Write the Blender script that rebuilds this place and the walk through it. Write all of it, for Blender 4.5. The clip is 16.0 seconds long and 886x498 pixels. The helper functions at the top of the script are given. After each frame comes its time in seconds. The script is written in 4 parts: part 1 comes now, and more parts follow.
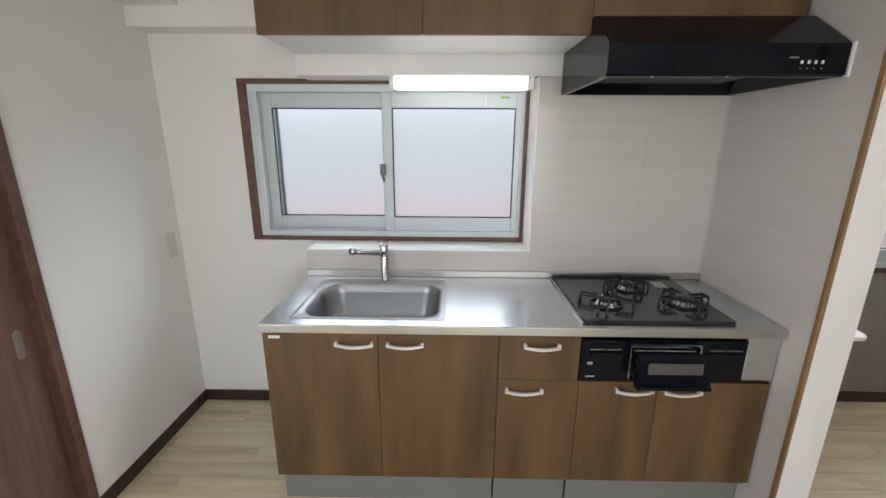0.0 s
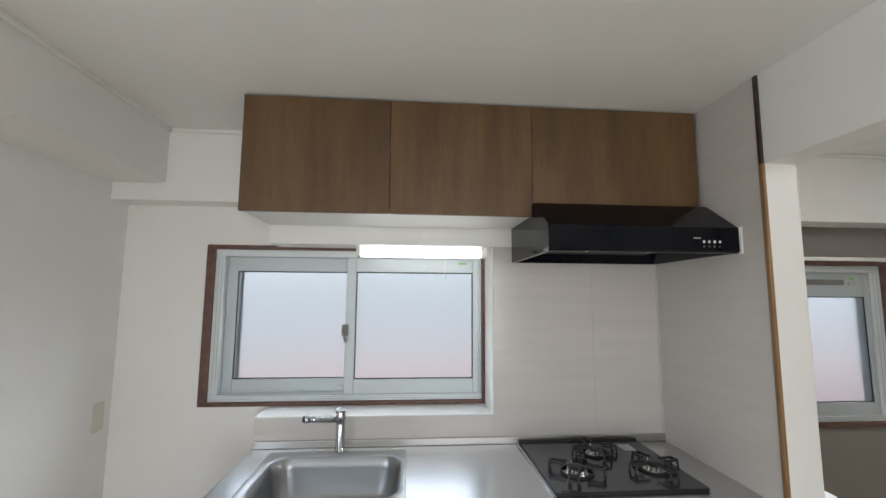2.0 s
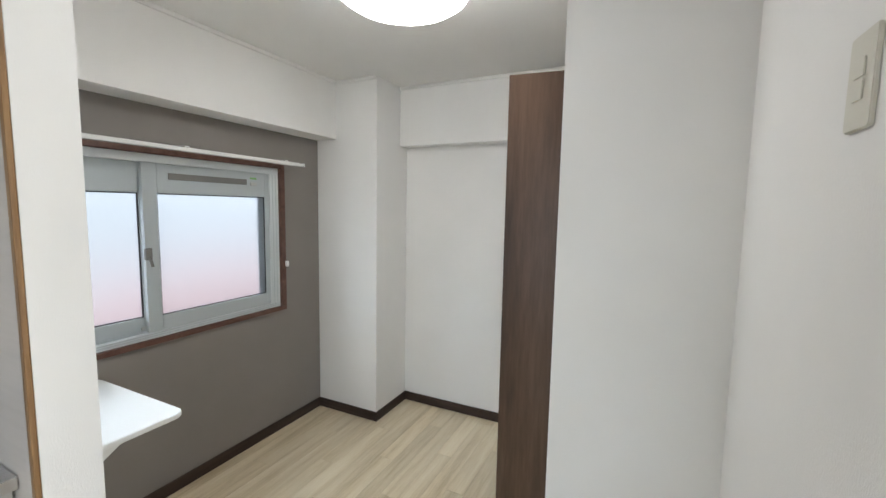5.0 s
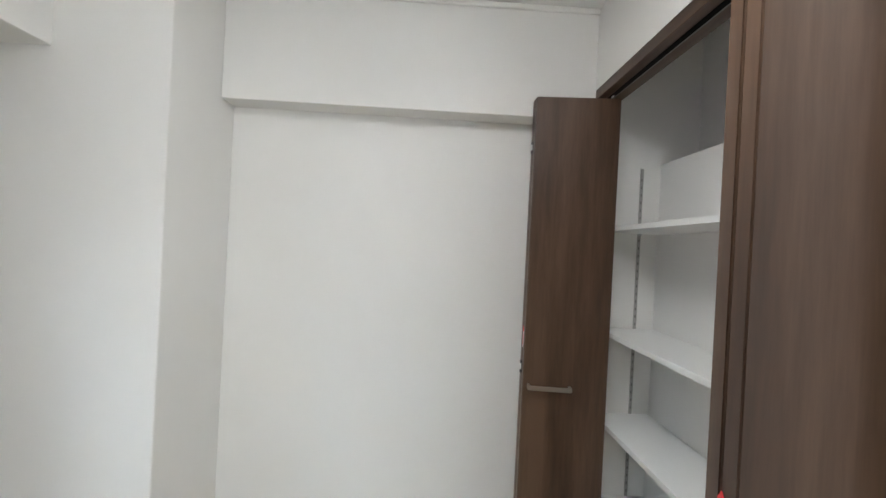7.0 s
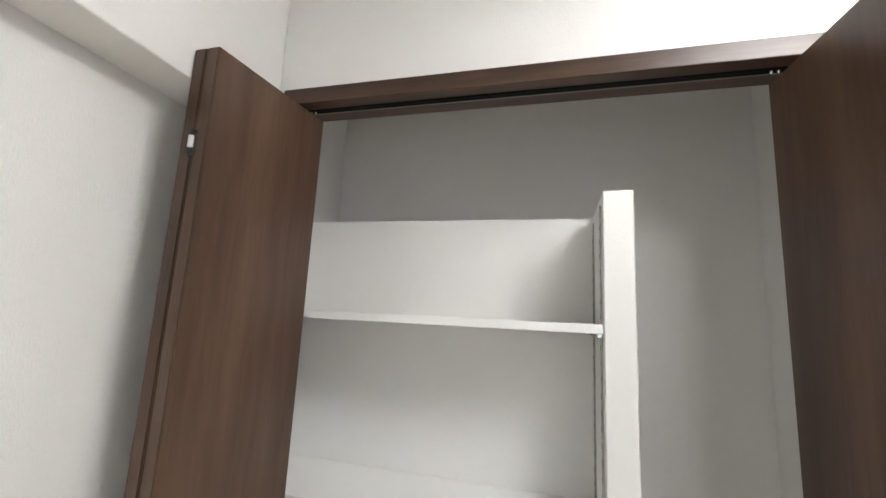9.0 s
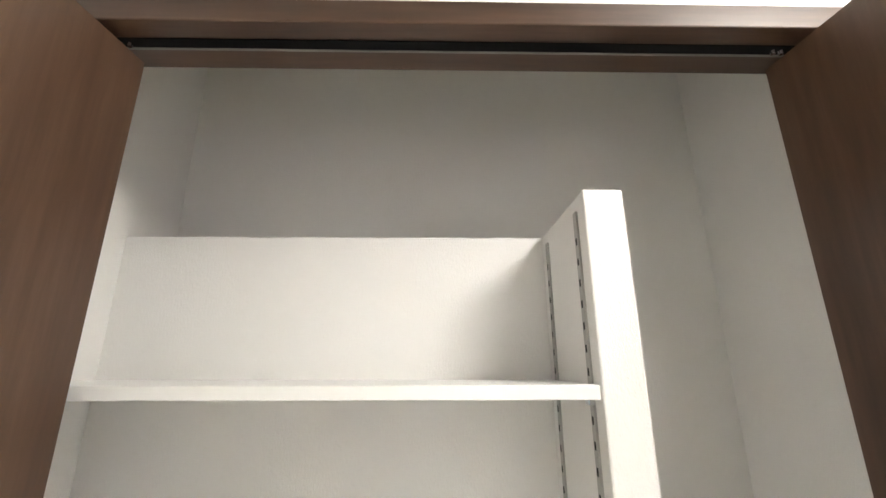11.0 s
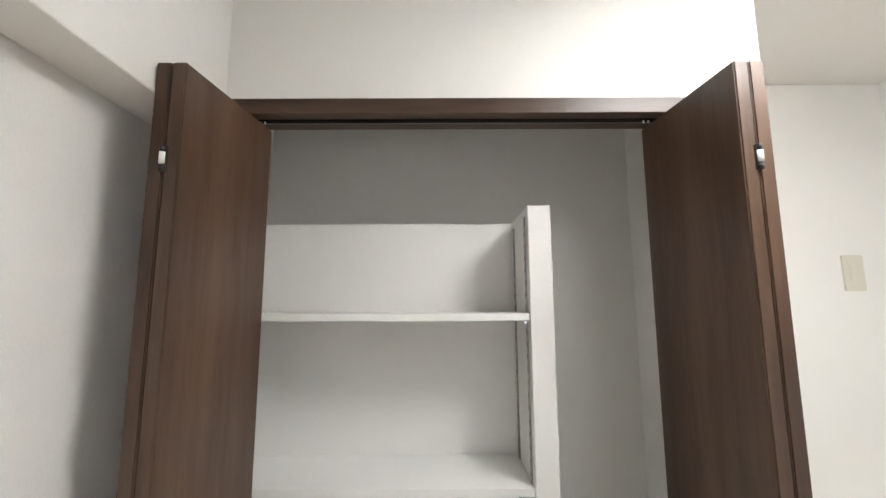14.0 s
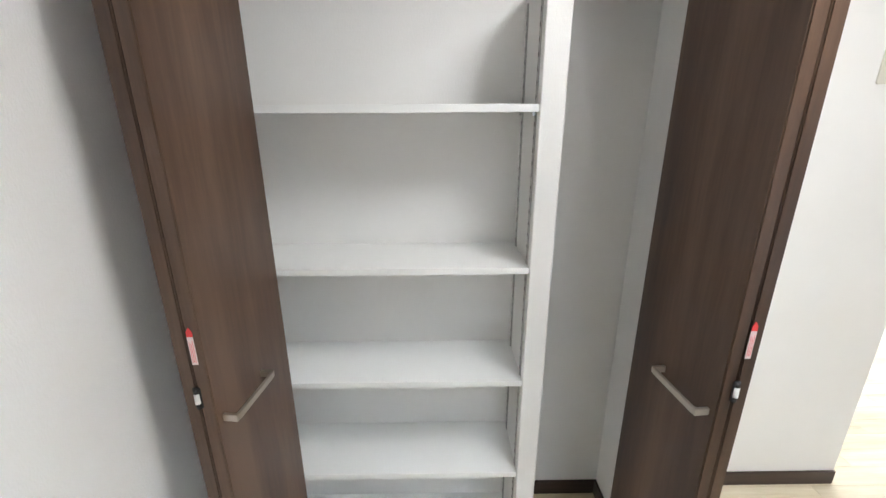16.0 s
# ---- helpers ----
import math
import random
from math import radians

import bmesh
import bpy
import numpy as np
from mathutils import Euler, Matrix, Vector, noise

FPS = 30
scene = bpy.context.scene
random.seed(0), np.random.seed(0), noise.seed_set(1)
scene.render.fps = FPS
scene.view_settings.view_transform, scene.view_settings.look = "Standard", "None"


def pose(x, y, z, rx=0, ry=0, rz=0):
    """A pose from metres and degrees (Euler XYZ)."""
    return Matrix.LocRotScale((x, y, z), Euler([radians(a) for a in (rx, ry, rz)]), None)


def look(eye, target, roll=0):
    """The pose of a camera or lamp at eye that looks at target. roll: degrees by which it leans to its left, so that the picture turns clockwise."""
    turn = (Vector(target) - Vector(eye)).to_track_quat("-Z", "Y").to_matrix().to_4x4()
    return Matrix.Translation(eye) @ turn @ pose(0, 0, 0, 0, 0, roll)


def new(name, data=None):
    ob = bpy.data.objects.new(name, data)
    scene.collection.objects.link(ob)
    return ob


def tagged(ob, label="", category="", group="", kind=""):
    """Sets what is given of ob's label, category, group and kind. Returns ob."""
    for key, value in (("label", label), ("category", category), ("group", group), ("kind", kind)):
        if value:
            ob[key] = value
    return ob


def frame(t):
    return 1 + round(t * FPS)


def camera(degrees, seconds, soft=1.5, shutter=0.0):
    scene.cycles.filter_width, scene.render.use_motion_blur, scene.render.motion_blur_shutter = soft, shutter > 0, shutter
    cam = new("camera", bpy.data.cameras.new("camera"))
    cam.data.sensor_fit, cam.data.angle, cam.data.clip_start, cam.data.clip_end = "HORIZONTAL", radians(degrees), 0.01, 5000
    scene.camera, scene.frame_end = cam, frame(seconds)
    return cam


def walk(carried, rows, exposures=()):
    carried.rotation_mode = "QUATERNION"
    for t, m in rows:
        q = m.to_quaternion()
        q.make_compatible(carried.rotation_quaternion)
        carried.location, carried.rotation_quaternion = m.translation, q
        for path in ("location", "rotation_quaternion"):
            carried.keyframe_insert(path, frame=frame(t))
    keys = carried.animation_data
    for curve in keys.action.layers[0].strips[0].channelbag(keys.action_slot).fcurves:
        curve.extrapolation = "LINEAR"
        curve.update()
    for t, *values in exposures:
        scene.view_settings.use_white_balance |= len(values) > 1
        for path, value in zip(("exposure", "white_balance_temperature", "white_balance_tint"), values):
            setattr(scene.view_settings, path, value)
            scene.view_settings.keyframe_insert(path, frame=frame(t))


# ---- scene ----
cam = camera(94.0, 16.0)
PATH = [
    (0, (0.351, 0.004, 1.556), (0.319, 1.935, 1.035), 0.3),
    (0.5, (0.346, 0.001, 1.566), (0.318, 1.972, 1.228), 0.5),
    (1, (0.341, -0.014, 1.57), (0.328, 1.982, 1.454), 0.5),
    (1.5, (0.345, -0.039, 1.578), (0.364, 1.958, 1.688), 0.5),
    (2, (0.338, -0.049, 1.587), (0.494, 1.933, 1.802), 0.4),
    (2.5, (0.359, -0.035, 1.585), (0.877, 1.888, 1.772), 0.3),
    (3, (0.445, -0.018, 1.568), (1.482, 1.69, 1.665), 0.3),
    (3.5, (0.58, -0.038, 1.549), (2.068, 1.299, 1.526), 0.5),
    (4, (0.776, -0.048, 1.551), (2.486, 0.98, 1.426), 0.9),
    (4.2, (0.851, -0.036, 1.555), (2.598, 0.925, 1.395), 1.0),
    (6.3, (1.884, 0.626, 1.503), (3.761, 1.303, 1.359), 1.6),
    (6.5, (1.988, 0.748, 1.527), (3.92, 1.245, 1.394), 1.9),
    (7, (2.306, 0.946, 1.471), (4.305, 0.88, 1.465), 2.9),
    (7.5, (2.596, 1.12, 1.539), (4.441, 0.347, 1.571), 3.3),
    (8, (2.852, 1.239, 1.584), (4.31, -0.126, 1.69), 3.3),
    (8.5, (3.054, 1.218, 1.573), (4.034, -0.512, 1.793), 3.7),
    (9, (3.228, 1.119, 1.584), (3.75, -0.785, 1.907), 2.9),
    (9.5, (3.333, 0.965, 1.6), (3.55, -0.978, 2.023), 1.8),
    (9.7, (3.341, 0.903, 1.607), (3.486, -1.037, 2.069), 1.6),
    (11.8, (3.349, 0.798, 1.607), (3.303, -1.124, 2.158), -0.2),
    (12, (3.354, 0.851, 1.597), (3.321, -1.072, 2.146), -0.1),
    (12.5, (3.366, 0.989, 1.6), (3.341, -0.953, 2.079), -0.3),
    (13, (3.36, 1.099, 1.591), (3.345, -0.855, 2.017), -0.3),
    (13.5, (3.349, 1.216, 1.602), (3.347, -0.753, 1.955), -0.2),
    (14, (3.347, 1.274, 1.605), (3.346, -0.708, 1.873), -0.2),
    (14.5, (3.353, 1.286, 1.603), (3.351, -0.709, 1.73), -0.2),
    (15, (3.358, 1.278, 1.592), (3.353, -0.72, 1.506), -0.3),
    (15.5, (3.365, 1.264, 1.578), (3.351, -0.706, 1.229), -0.3),
    (16, (3.369, 1.254, 1.561), (3.349, -0.648, 0.943), -0.3),
]
walk(cam, [(t, look(eye, target, roll)) for t, eye, target, roll in PATH],
     exposures=[(0, 0.24, 6550, 11), (1.5, 0.2, 6500, 11), (3.0, 0.08, 6400, 10), (3.6, 0.24, 6400, 10), (4.2, 0.5, 6300, 10),
                (6.5, 0.64, 6250, 8), (7.0, 0.84, 6200, 9), (8.0, 1.08, 6150, 10), (9.0, 1.42, 6350, 10), (9.7, 1.74, 6750, 10),
                (11.8, 1.86, 6800, 10), (13.0, 1.53, 6700, 10), (14.5, 1.26, 6350, 10), (16.0, 1.46, 6200, 10)])

# ---- light ----
world = bpy.data.worlds.new("sky")
scene.world = world
world.use_nodes = True
sky = world.node_tree.nodes.new("ShaderNodeTexSky")
sky.sky_type, sky.sun_disc, sky.sun_elevation, sky.sun_rotation = "NISHITA", False, radians(48), radians(200)
world.node_tree.links.new(sky.outputs[0], world.node_tree.nodes["Background"].inputs[0])
world.node_tree.nodes["Background"].inputs[1].default_value = 0.15


def area(name, m, sx, sy, watts, colour):
    lamp = bpy.data.lights.new(name, "AREA")
    lamp.shape, lamp.size, lamp.size_y, lamp.energy, lamp.color = "RECTANGLE", sx, sy, watts, colour
    ob = new(name, lamp)
    ob.matrix_world = m
    return ob


# unseen lamps: daylight inferred from the south, fill light added in the west wall
area("balcony_daylight", look((1.2, -3.72, 1.25), (-1.0, 1.2, 1.1)), 1.6, 1.9, 50, (0.92, 0.96, 1.0))
area("side_fill_light", look((-1.17, -0.5, 1.2), (2.0, -0.3, 1.0)), 1.6, 1.7, 19, (0.84, 0.92, 1.0))


# ---- materials ----
def material(name, colour, rough=0.5, metal=0.0, **more):
    mat = bpy.data.materials.new(name)
    mat.use_nodes = True
    bsdf = mat.node_tree.nodes["Principled BSDF"]
    bsdf.inputs["Base Color"].default_value = (*colour, 1)
    bsdf.inputs["Roughness"].default_value = rough
    bsdf.inputs["Metallic"].default_value = metal
    for key, value in more.items():
        bsdf.inputs[key.replace("_", " ")].default_value = value
    return mat


def noise_node(mat, scale, stretch=(1, 1, 1), detail=4, rough=0.55, turn=0.0):
    n, l = mat.node_tree.nodes, mat.node_tree.links
    co, mp, tx = n.new("ShaderNodeTexCoord"), n.new("ShaderNodeMapping"), n.new("ShaderNodeTexNoise")
    mp.inputs["Scale"].default_value = stretch
    mp.inputs["Rotation"].default_value = (0, 0, turn)
    tx.inputs["Scale"].default_value, tx.inputs["Detail"].default_value, tx.inputs["Roughness"].default_value = scale, detail, rough
    l.new(co.outputs["Object"], mp.inputs[0])
    l.new(mp.outputs[0], tx.inputs["Vector"])
    return tx, mp, co


def ramp(mat, source, stops):
    r = mat.node_tree.nodes.new("ShaderNodeValToRGB")
    while len(r.color_ramp.elements) < len(stops):
        r.color_ramp.elements.new(0.5)
    for e, (p, c) in zip(r.color_ramp.elements, stops):
        e.position, e.color = p, (*c, 1)
    mat.node_tree.links.new(source, r.inputs[0])
    return r


def bump(mat, source, strength, distance):
    b = mat.node_tree.nodes.new("ShaderNodeBump")
    b.inputs["Strength"].default_value, b.inputs["Distance"].default_value = strength, distance
    mat.node_tree.links.new(source, b.inputs["Height"])
    mat.node_tree.links.new(b.outputs[0], mat.node_tree.nodes["Principled BSDF"].inputs["Normal"])


def paper(name, a, b, relief=0.35):
    """Woven vinyl wallpaper: fine relief, faint cloudy tone."""
    mat = material(name, a, 0.62)
    tone, _, _ = noise_node(mat, 2.3, detail=6)
    r = ramp(mat, tone.outputs[0], [(0.3, a), (0.7, b)])
    mat.node_tree.links.new(r.outputs[0], mat.node_tree.nodes["Principled BSDF"].inputs["Base Color"])
    grain, _, _ = noise_node(mat, 290, (1, 1, 0.4), 3, 0.75)
    bump(mat, grain.outputs[0], relief, 0.0022)
    return mat


def wood(name, dark, mid, light, stretch, scale=6.0, rough=0.42, vary=0.0, relief=0.08, fine_share=0.35):
    """Printed wood grain: broad bands and fine streaks along the short stretch axis."""
    mat = material(name, mid, rough)
    n, l = mat.node_tree.nodes, mat.node_tree.links
    bands, mp, co = noise_node(mat, scale, stretch, 5, 0.6)
    fine, mp2, co2 = noise_node(mat, scale * 11, stretch, 4, 0.65)
    info = n.new("ShaderNodeObjectInfo")
    for mm, cc in ((mp, co), (mp2, co2)):
        shift = n.new("ShaderNodeVectorMath")
        shift.operation = "MULTIPLY_ADD"
        shift.inputs[1].default_value = (9.1, 7.3, 5.7)
        l.new(info.outputs["Random"], shift.inputs[0])
        l.new(cc.outputs["Object"], shift.inputs[2])
        l.new(shift.outputs[0], mm.inputs[0])
    mix = n.new("ShaderNodeMath")
    mix.operation = "MULTIPLY_ADD"
    mix.inputs[1].default_value = fine_share
    l.new(fine.outputs[0], mix.inputs[0])
    l.new(bands.outputs[0], mix.inputs[2])
    r = ramp(mat, mix.outputs[0], [(0.36 + fine_share * 0.3, dark), (0.5 + fine_share * 0.45, mid), (0.65 + fine_share * 0.6, light)])
    out = r.outputs[0]
    if vary:
        hsv, add = n.new("ShaderNodeHueSaturation"), n.new("ShaderNodeMapRange")
        add.inputs["To Min"].default_value, add.inputs["To Max"].default_value = 1 - vary, 1 + vary
        l.new(info.outputs["Random"], add.inputs["Value"])
        l.new(add.outputs[0], hsv.inputs["Value"])
        l.new(out, hsv.inputs["Color"])
        out = hsv.outputs[0]
    l.new(out, n["Principled BSDF"].inputs["Base Color"])
    bump(mat, fine.outputs[0], relief, 0.0006)
    return mat


def steel(name, colour, rough, stretch):
    mat = material(name, colour, rough, 1.0)
    tx, _, _ = noise_node(mat, 60, stretch, 4, 0.6)
    rr = mat.node_tree.nodes.new("ShaderNodeMapRange")
    rr.inputs["To Min"].default_value, rr.inputs["To Max"].default_value = rough - 0.02, rough + 0.04
    mat.node_tree.links.new(tx.outputs[0], rr.inputs["Value"])
    mat.node_tree.links.new(rr.outputs[0], mat.node_tree.nodes["Principled BSDF"].inputs["Roughness"])
    bump(mat, tx.outputs[0], 0.02, 0.0002)
    return mat


def glow(name, colour, strength):
    mat = material(name, colour, 0.4)
    b = mat.node_tree.nodes["Principled BSDF"]
    b.inputs["Emission Color"].default_value, b.inputs["Emission Strength"].default_value = (*colour, 1), strength
    return mat


M_WHITE = paper("white_wallpaper", (0.80, 0.788, 0.762), (0.83, 0.818, 0.795), 0.42)
M_GREY = paper("taupe_wallpaper", (0.235, 0.212, 0.195), (0.26, 0.235, 0.215))
M_CEIL = paper("ceiling_paper", (0.80, 0.79, 0.765), (0.83, 0.82, 0.80), 0.25)
M_WHITE_TRIM = material("white_painted_trim", (0.80, 0.79, 0.76), 0.4)
M_TRIM = wood("dark_brown_trim", (0.022, 0.012, 0.009), (0.034, 0.019, 0.014), (0.05, 0.03, 0.022), (0.3, 0.3, 6), 8)
M_FRAME = wood("red_brown_frame", (0.08, 0.037, 0.026), (0.12, 0.056, 0.040), (0.15, 0.075, 0.055), (2, 2, 2), 12)
M_OAK_TRIM = wood("oak_edge_trim", (0.16, 0.085, 0.03), (0.23, 0.125, 0.05), (0.29, 0.17, 0.075), (6, 6, 0.35), 9)
M_DOOR = wood("brown_door", (0.10, 0.050, 0.038), (0.15, 0.080, 0.062), (0.185, 0.105, 0.082), (5, 5, 0.35), 6)
M_CAB = wood("walnut_laminate", (0.066, 0.033, 0.0110), (0.106, 0.055, 0.0185), (0.142, 0.078, 0.029), (4, 4, 0.5), 2.2, 0.44, relief=0.05, fine_share=0.22)
M_LEAF = wood("dark_walnut_sheet", (0.028, 0.0130, 0.0075), (0.068, 0.0360, 0.0205), (0.122, 0.0700, 0.0430), (2.6, 2.6, 0.24), 3.0, 0.38, relief=0.08, fine_share=0.20)
M_LEAF_H = wood("dark_walnut_head", (0.028, 0.0130, 0.0075), (0.068, 0.0360, 0.0205), (0.122, 0.0700, 0.0430), (0.24, 2.6, 2.6), 3.0, 0.38, relief=0.08, fine_share=0.20)
M_PLANK = wood("pale_oak_plank", (0.50, 0.395, 0.245), (0.66, 0.55, 0.375), (0.76, 0.665, 0.50), (0.3, 4, 4), 3.0, 0.30, 0.085)
M_JOINT = material("plank_joint", (0.42, 0.33, 0.21), 0.7)
M_STEEL = steel("brushed_steel_top", (0.60, 0.605, 0.62), 0.24, (0.05, 2, 2))
M_STEEL_EDGE = steel("brushed_steel_edge", (0.52, 0.505, 0.485), 0.33, (0.05, 2, 2))
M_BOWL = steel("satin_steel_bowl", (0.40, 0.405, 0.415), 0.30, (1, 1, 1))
M_CHROME = material("chrome", (0.56, 0.565, 0.58), 0.08, 1.0)
M_NICKEL = material("satin_nickel", (0.55, 0.50, 0.44), 0.35, 1.0)
M_BLACK = material("black_enamel", (0.004, 0.005, 0.008), 0.12, Specular_IOR_Level=0.2)
M_BLACK_MATT = material("black_matt", (0.012, 0.012, 0.013), 0.55)
M_IRON = material("cast_iron", (0.012, 0.012, 0.013), 0.45)
M_BURNER = material("dark_burner_metal", (0.45, 0.45, 0.45), 0.22, 1.0)
M_HOB = material("dark_glass_hob", (0.03, 0.031, 0.034), 0.15)
M_GREYPLATE = material("grey_kick_plate", (0.19, 0.185, 0.175), 0.5)
M_SILVER = steel("silver_filler", (0.55, 0.56, 0.55), 0.42, (2, 2, 0.1))
M_PLASTIC = material("white_plastic", (0.78, 0.78, 0.76), 0.35)
M_HANDLE = material("silver_white_handle", (0.72, 0.71, 0.69), 0.3, 0.35)
M_CREAM = material("cream_switch_plate", (0.66, 0.635, 0.55), 0.35)
M_ALU = material("grey_aluminium_sash", (0.50, 0.545, 0.56), 0.42, 0.25)
M_ALU_WHITE = material("pale_aluminium_frame", (0.66, 0.70, 0.71), 0.45, 0.1)
M_RUBBER = material("black_gasket", (0.02, 0.02, 0.02), 0.6)
M_SHELF = material("white_melamine", (0.82, 0.82, 0.80), 0.33)
M_SLOT = material("slotted_rail_grey", (0.42, 0.41, 0.39), 0.4, 0.6)
M_RED = material("red_tag", (0.75, 0.05, 0.05), 0.5)
M_PINKPAPER = material("white_tag_paper", (0.80, 0.66, 0.66), 0.6)
M_GREEN = material("green_sticker", (0.25, 0.5, 0.2), 0.6)
M_TUBE = glow("lit_tube_cover", (1.0, 0.985, 0.95), 2.8)
M_DOME = glow("lit_dome", (1.0, 0.985, 0.965), 12.5)
M_STRIP = material("dark_slot", (0.006, 0.006, 0.007), 0.7, Specular_IOR_Level=0.1)

# glossy pale kitchen panel with a faint cross grain
M_PANEL = material("pale_kitchen_panel", (0.66, 0.63, 0.60), 0.17)
_t, _, _ = noise_node(M_PANEL, 3.0, (0.6, 0.6, 9), 5)
_r = ramp(M_PANEL, _t.outputs[0], [(0.3, (0.565, 0.530, 0.498)), (0.7, (0.605, 0.570, 0.538))])
M_PANEL.node_tree.links.new(_r.outputs[0], M_PANEL.node_tree.nodes["Principled BSDF"].inputs["Base Color"])

# frosted pane
M_PANE = material("frosted_glass", (0.114, 0.116, 0.117), 0.5, Transmission_Weight=1.0, IOR=1.2)

# neighbouring house with pinkish tiles low down, open sky above its roof
M_OUT = bpy.data.materials.new("outside_glow")
M_OUT.use_nodes = True
_n, _l = M_OUT.node_tree.nodes, M_OUT.node_tree.links
_n.remove(_n["Principled BSDF"])
_e = _n.new("ShaderNodeEmission")
_l.new(_e.outputs[0], _n["Material Output"].inputs[0])
_t, _, _co = noise_node(M_OUT, 0.45, (1, 1, 1.2), 2)
_xyz, _mr = _n.new("ShaderNodeSeparateXYZ"), _n.new("ShaderNodeMapRange")
_l.new(_co.outputs["Object"], _xyz.inputs[0])
_mr.inputs["From Min"].default_value, _mr.inputs["From Max"].default_value = -0.15, 2.0
_l.new(_xyz.outputs["Z"], _mr.inputs["Value"])
_ad = _n.new("ShaderNodeMath")
_ad.operation = "MULTIPLY_ADD"
_ad.inputs[1].default_value = 0.35
_l.new(_t.outputs[0], _ad.inputs[0])
_l.new(_mr.outputs[0], _ad.inputs[2])
_r = ramp(M_OUT, _ad.outputs[0], [(0.22, (0.95, 0.66, 0.68)), (0.48, (0.86, 0.82, 0.87)), (0.75, (0.76, 0.85, 0.93))])
_l.new(_r.outputs[0], _e.inputs[0])
_st = _n.new("ShaderNodeMapRange")
_st.inputs["From Min"].default_value, _st.inputs["From Max"].default_value = 2.0, 3.4
_st.inputs["To Min"].default_value, _st.inputs["To Max"].default_value = 5.2, 24.0
_l.new(_xyz.outputs["Z"], _st.inputs["Value"])
_l.new(_st.outputs[0], _e.inputs[1])


# ---- mesh helpers ----
def mesh(name, bm, mat, smooth=False):
    me = bpy.data.meshes.new(name)
    bm.normal_update()
    bm.to_mesh(me)
    bm.free()
    me.materials.append(mat)
    if smooth:
        for p in me.polygons:
            p.use_smooth = True
    return me


def part(name, bm, mat, parent=None, label="", smooth=False):
    ob = new(name, mesh(name, bm, mat, smooth))
    if parent:
        ob.parent = parent
    if label:
        ob["label"] = label
    return ob


def box(x0, y0, z0, x1, y1, z1, bev=0.0, seg=2, bm=None):
    b = bmesh.new()
    bmesh.ops.create_cube(b, size=1)
    for v in b.verts:
        v.co = (x0 + (v.co.x + 0.5) * (x1 - x0), y0 + (v.co.y + 0.5) * (y1 - y0), z0 + (v.co.z + 0.5) * (z1 - z0))
    if bev:
        bmesh.ops.bevel(b, geom=list(b.edges), offset=bev, segments=seg, affect="EDGES", profile=0.5)
    return join(bm, b)


def join(bm, b):
    if bm is None:
        return b
    me = bpy.data.meshes.new("tmp")
    b.to_mesh(me)
    b.free()
    bm.from_mesh(me)
    bpy.data.meshes.remove(me)
    return bm


def cyl(p0, p1, r0, r1=None, seg=20, bm=None, bev=0.0):
    p0, p1 = Vector(p0), Vector(p1)
    b = bmesh.new()
    bmesh.ops.create_cone(b, cap_ends=True, segments=seg, radius1=r0, radius2=r0 if r1 is None else r1, depth=(p1 - p0).length)
    if bev:
        bmesh.ops.bevel(b, geom=[e for e in b.edges if len(e.link_faces) == 2 and any(len(f.verts) > 4 for f in e.link_faces)], offset=bev, segments=2, affect="EDGES")
    m = Matrix.Translation((p0 + p1) / 2) @ (p1 - p0).to_track_quat("Z", "Y").to_matrix().to_4x4()
    bmesh.ops.transform(b, matrix=m, verts=b.verts)
    return join(bm, b)


def prism(profile, axis, a, b_, bev=0.0, bm=None):
    """A closed outline in the two other axes, drawn out along axis from a to b_."""
    b = bmesh.new()

    def at(p, s):
        return {"x": (s, p[0], p[1]), "y": (p[0], s, p[1]), "z": (p[0], p[1], s)}[axis]
    lo, hi = [b.verts.new(at(p, a)) for p in profile], [b.verts.new(at(p, b_)) for p in profile]
    b.faces.new(lo)
    b.faces.new(hi[::-1])
    for i in range(len(profile)):
        j = (i + 1) % len(profile)
        b.faces.new((lo[i], hi[i], hi[j], lo[j]))
    bmesh.ops.recalc_face_normals(b, faces=b.faces)
    if bev:
        bmesh.ops.bevel(b, geom=list(b.edges), offset=bev, segments=2, affect="EDGES")
    return join(bm, b)


def tube(points, r, seg=10, bm=None):
    """A round bar along a bent line."""
    b = bmesh.new()
    pts = [Vector(p) for p in points]
    rings = []
    for i, p in enumerate(pts):
        d = (pts[min(i + 1, len(pts) - 1)] - pts[max(i - 1, 0)]).normalized()
        q = d.to_track_quat("Z", "Y")
        rings.append([b.verts.new(p + q @ Vector((r * math.cos(2 * math.pi * k / seg), r * math.sin(2 * math.pi * k / seg), 0))) for k in range(seg)])
    for r0, r1 in zip(rings, rings[1:]):
        for k in range(seg):
            b.faces.new((r0[k], r0[(k + 1) % seg], r1[(k + 1) % seg], r1[k]))
    b.faces.new(rings[0][::-1])
    b.faces.new(rings[-1])
    bmesh.ops.recalc_face_normals(b, faces=b.faces)
    return join(bm, b)


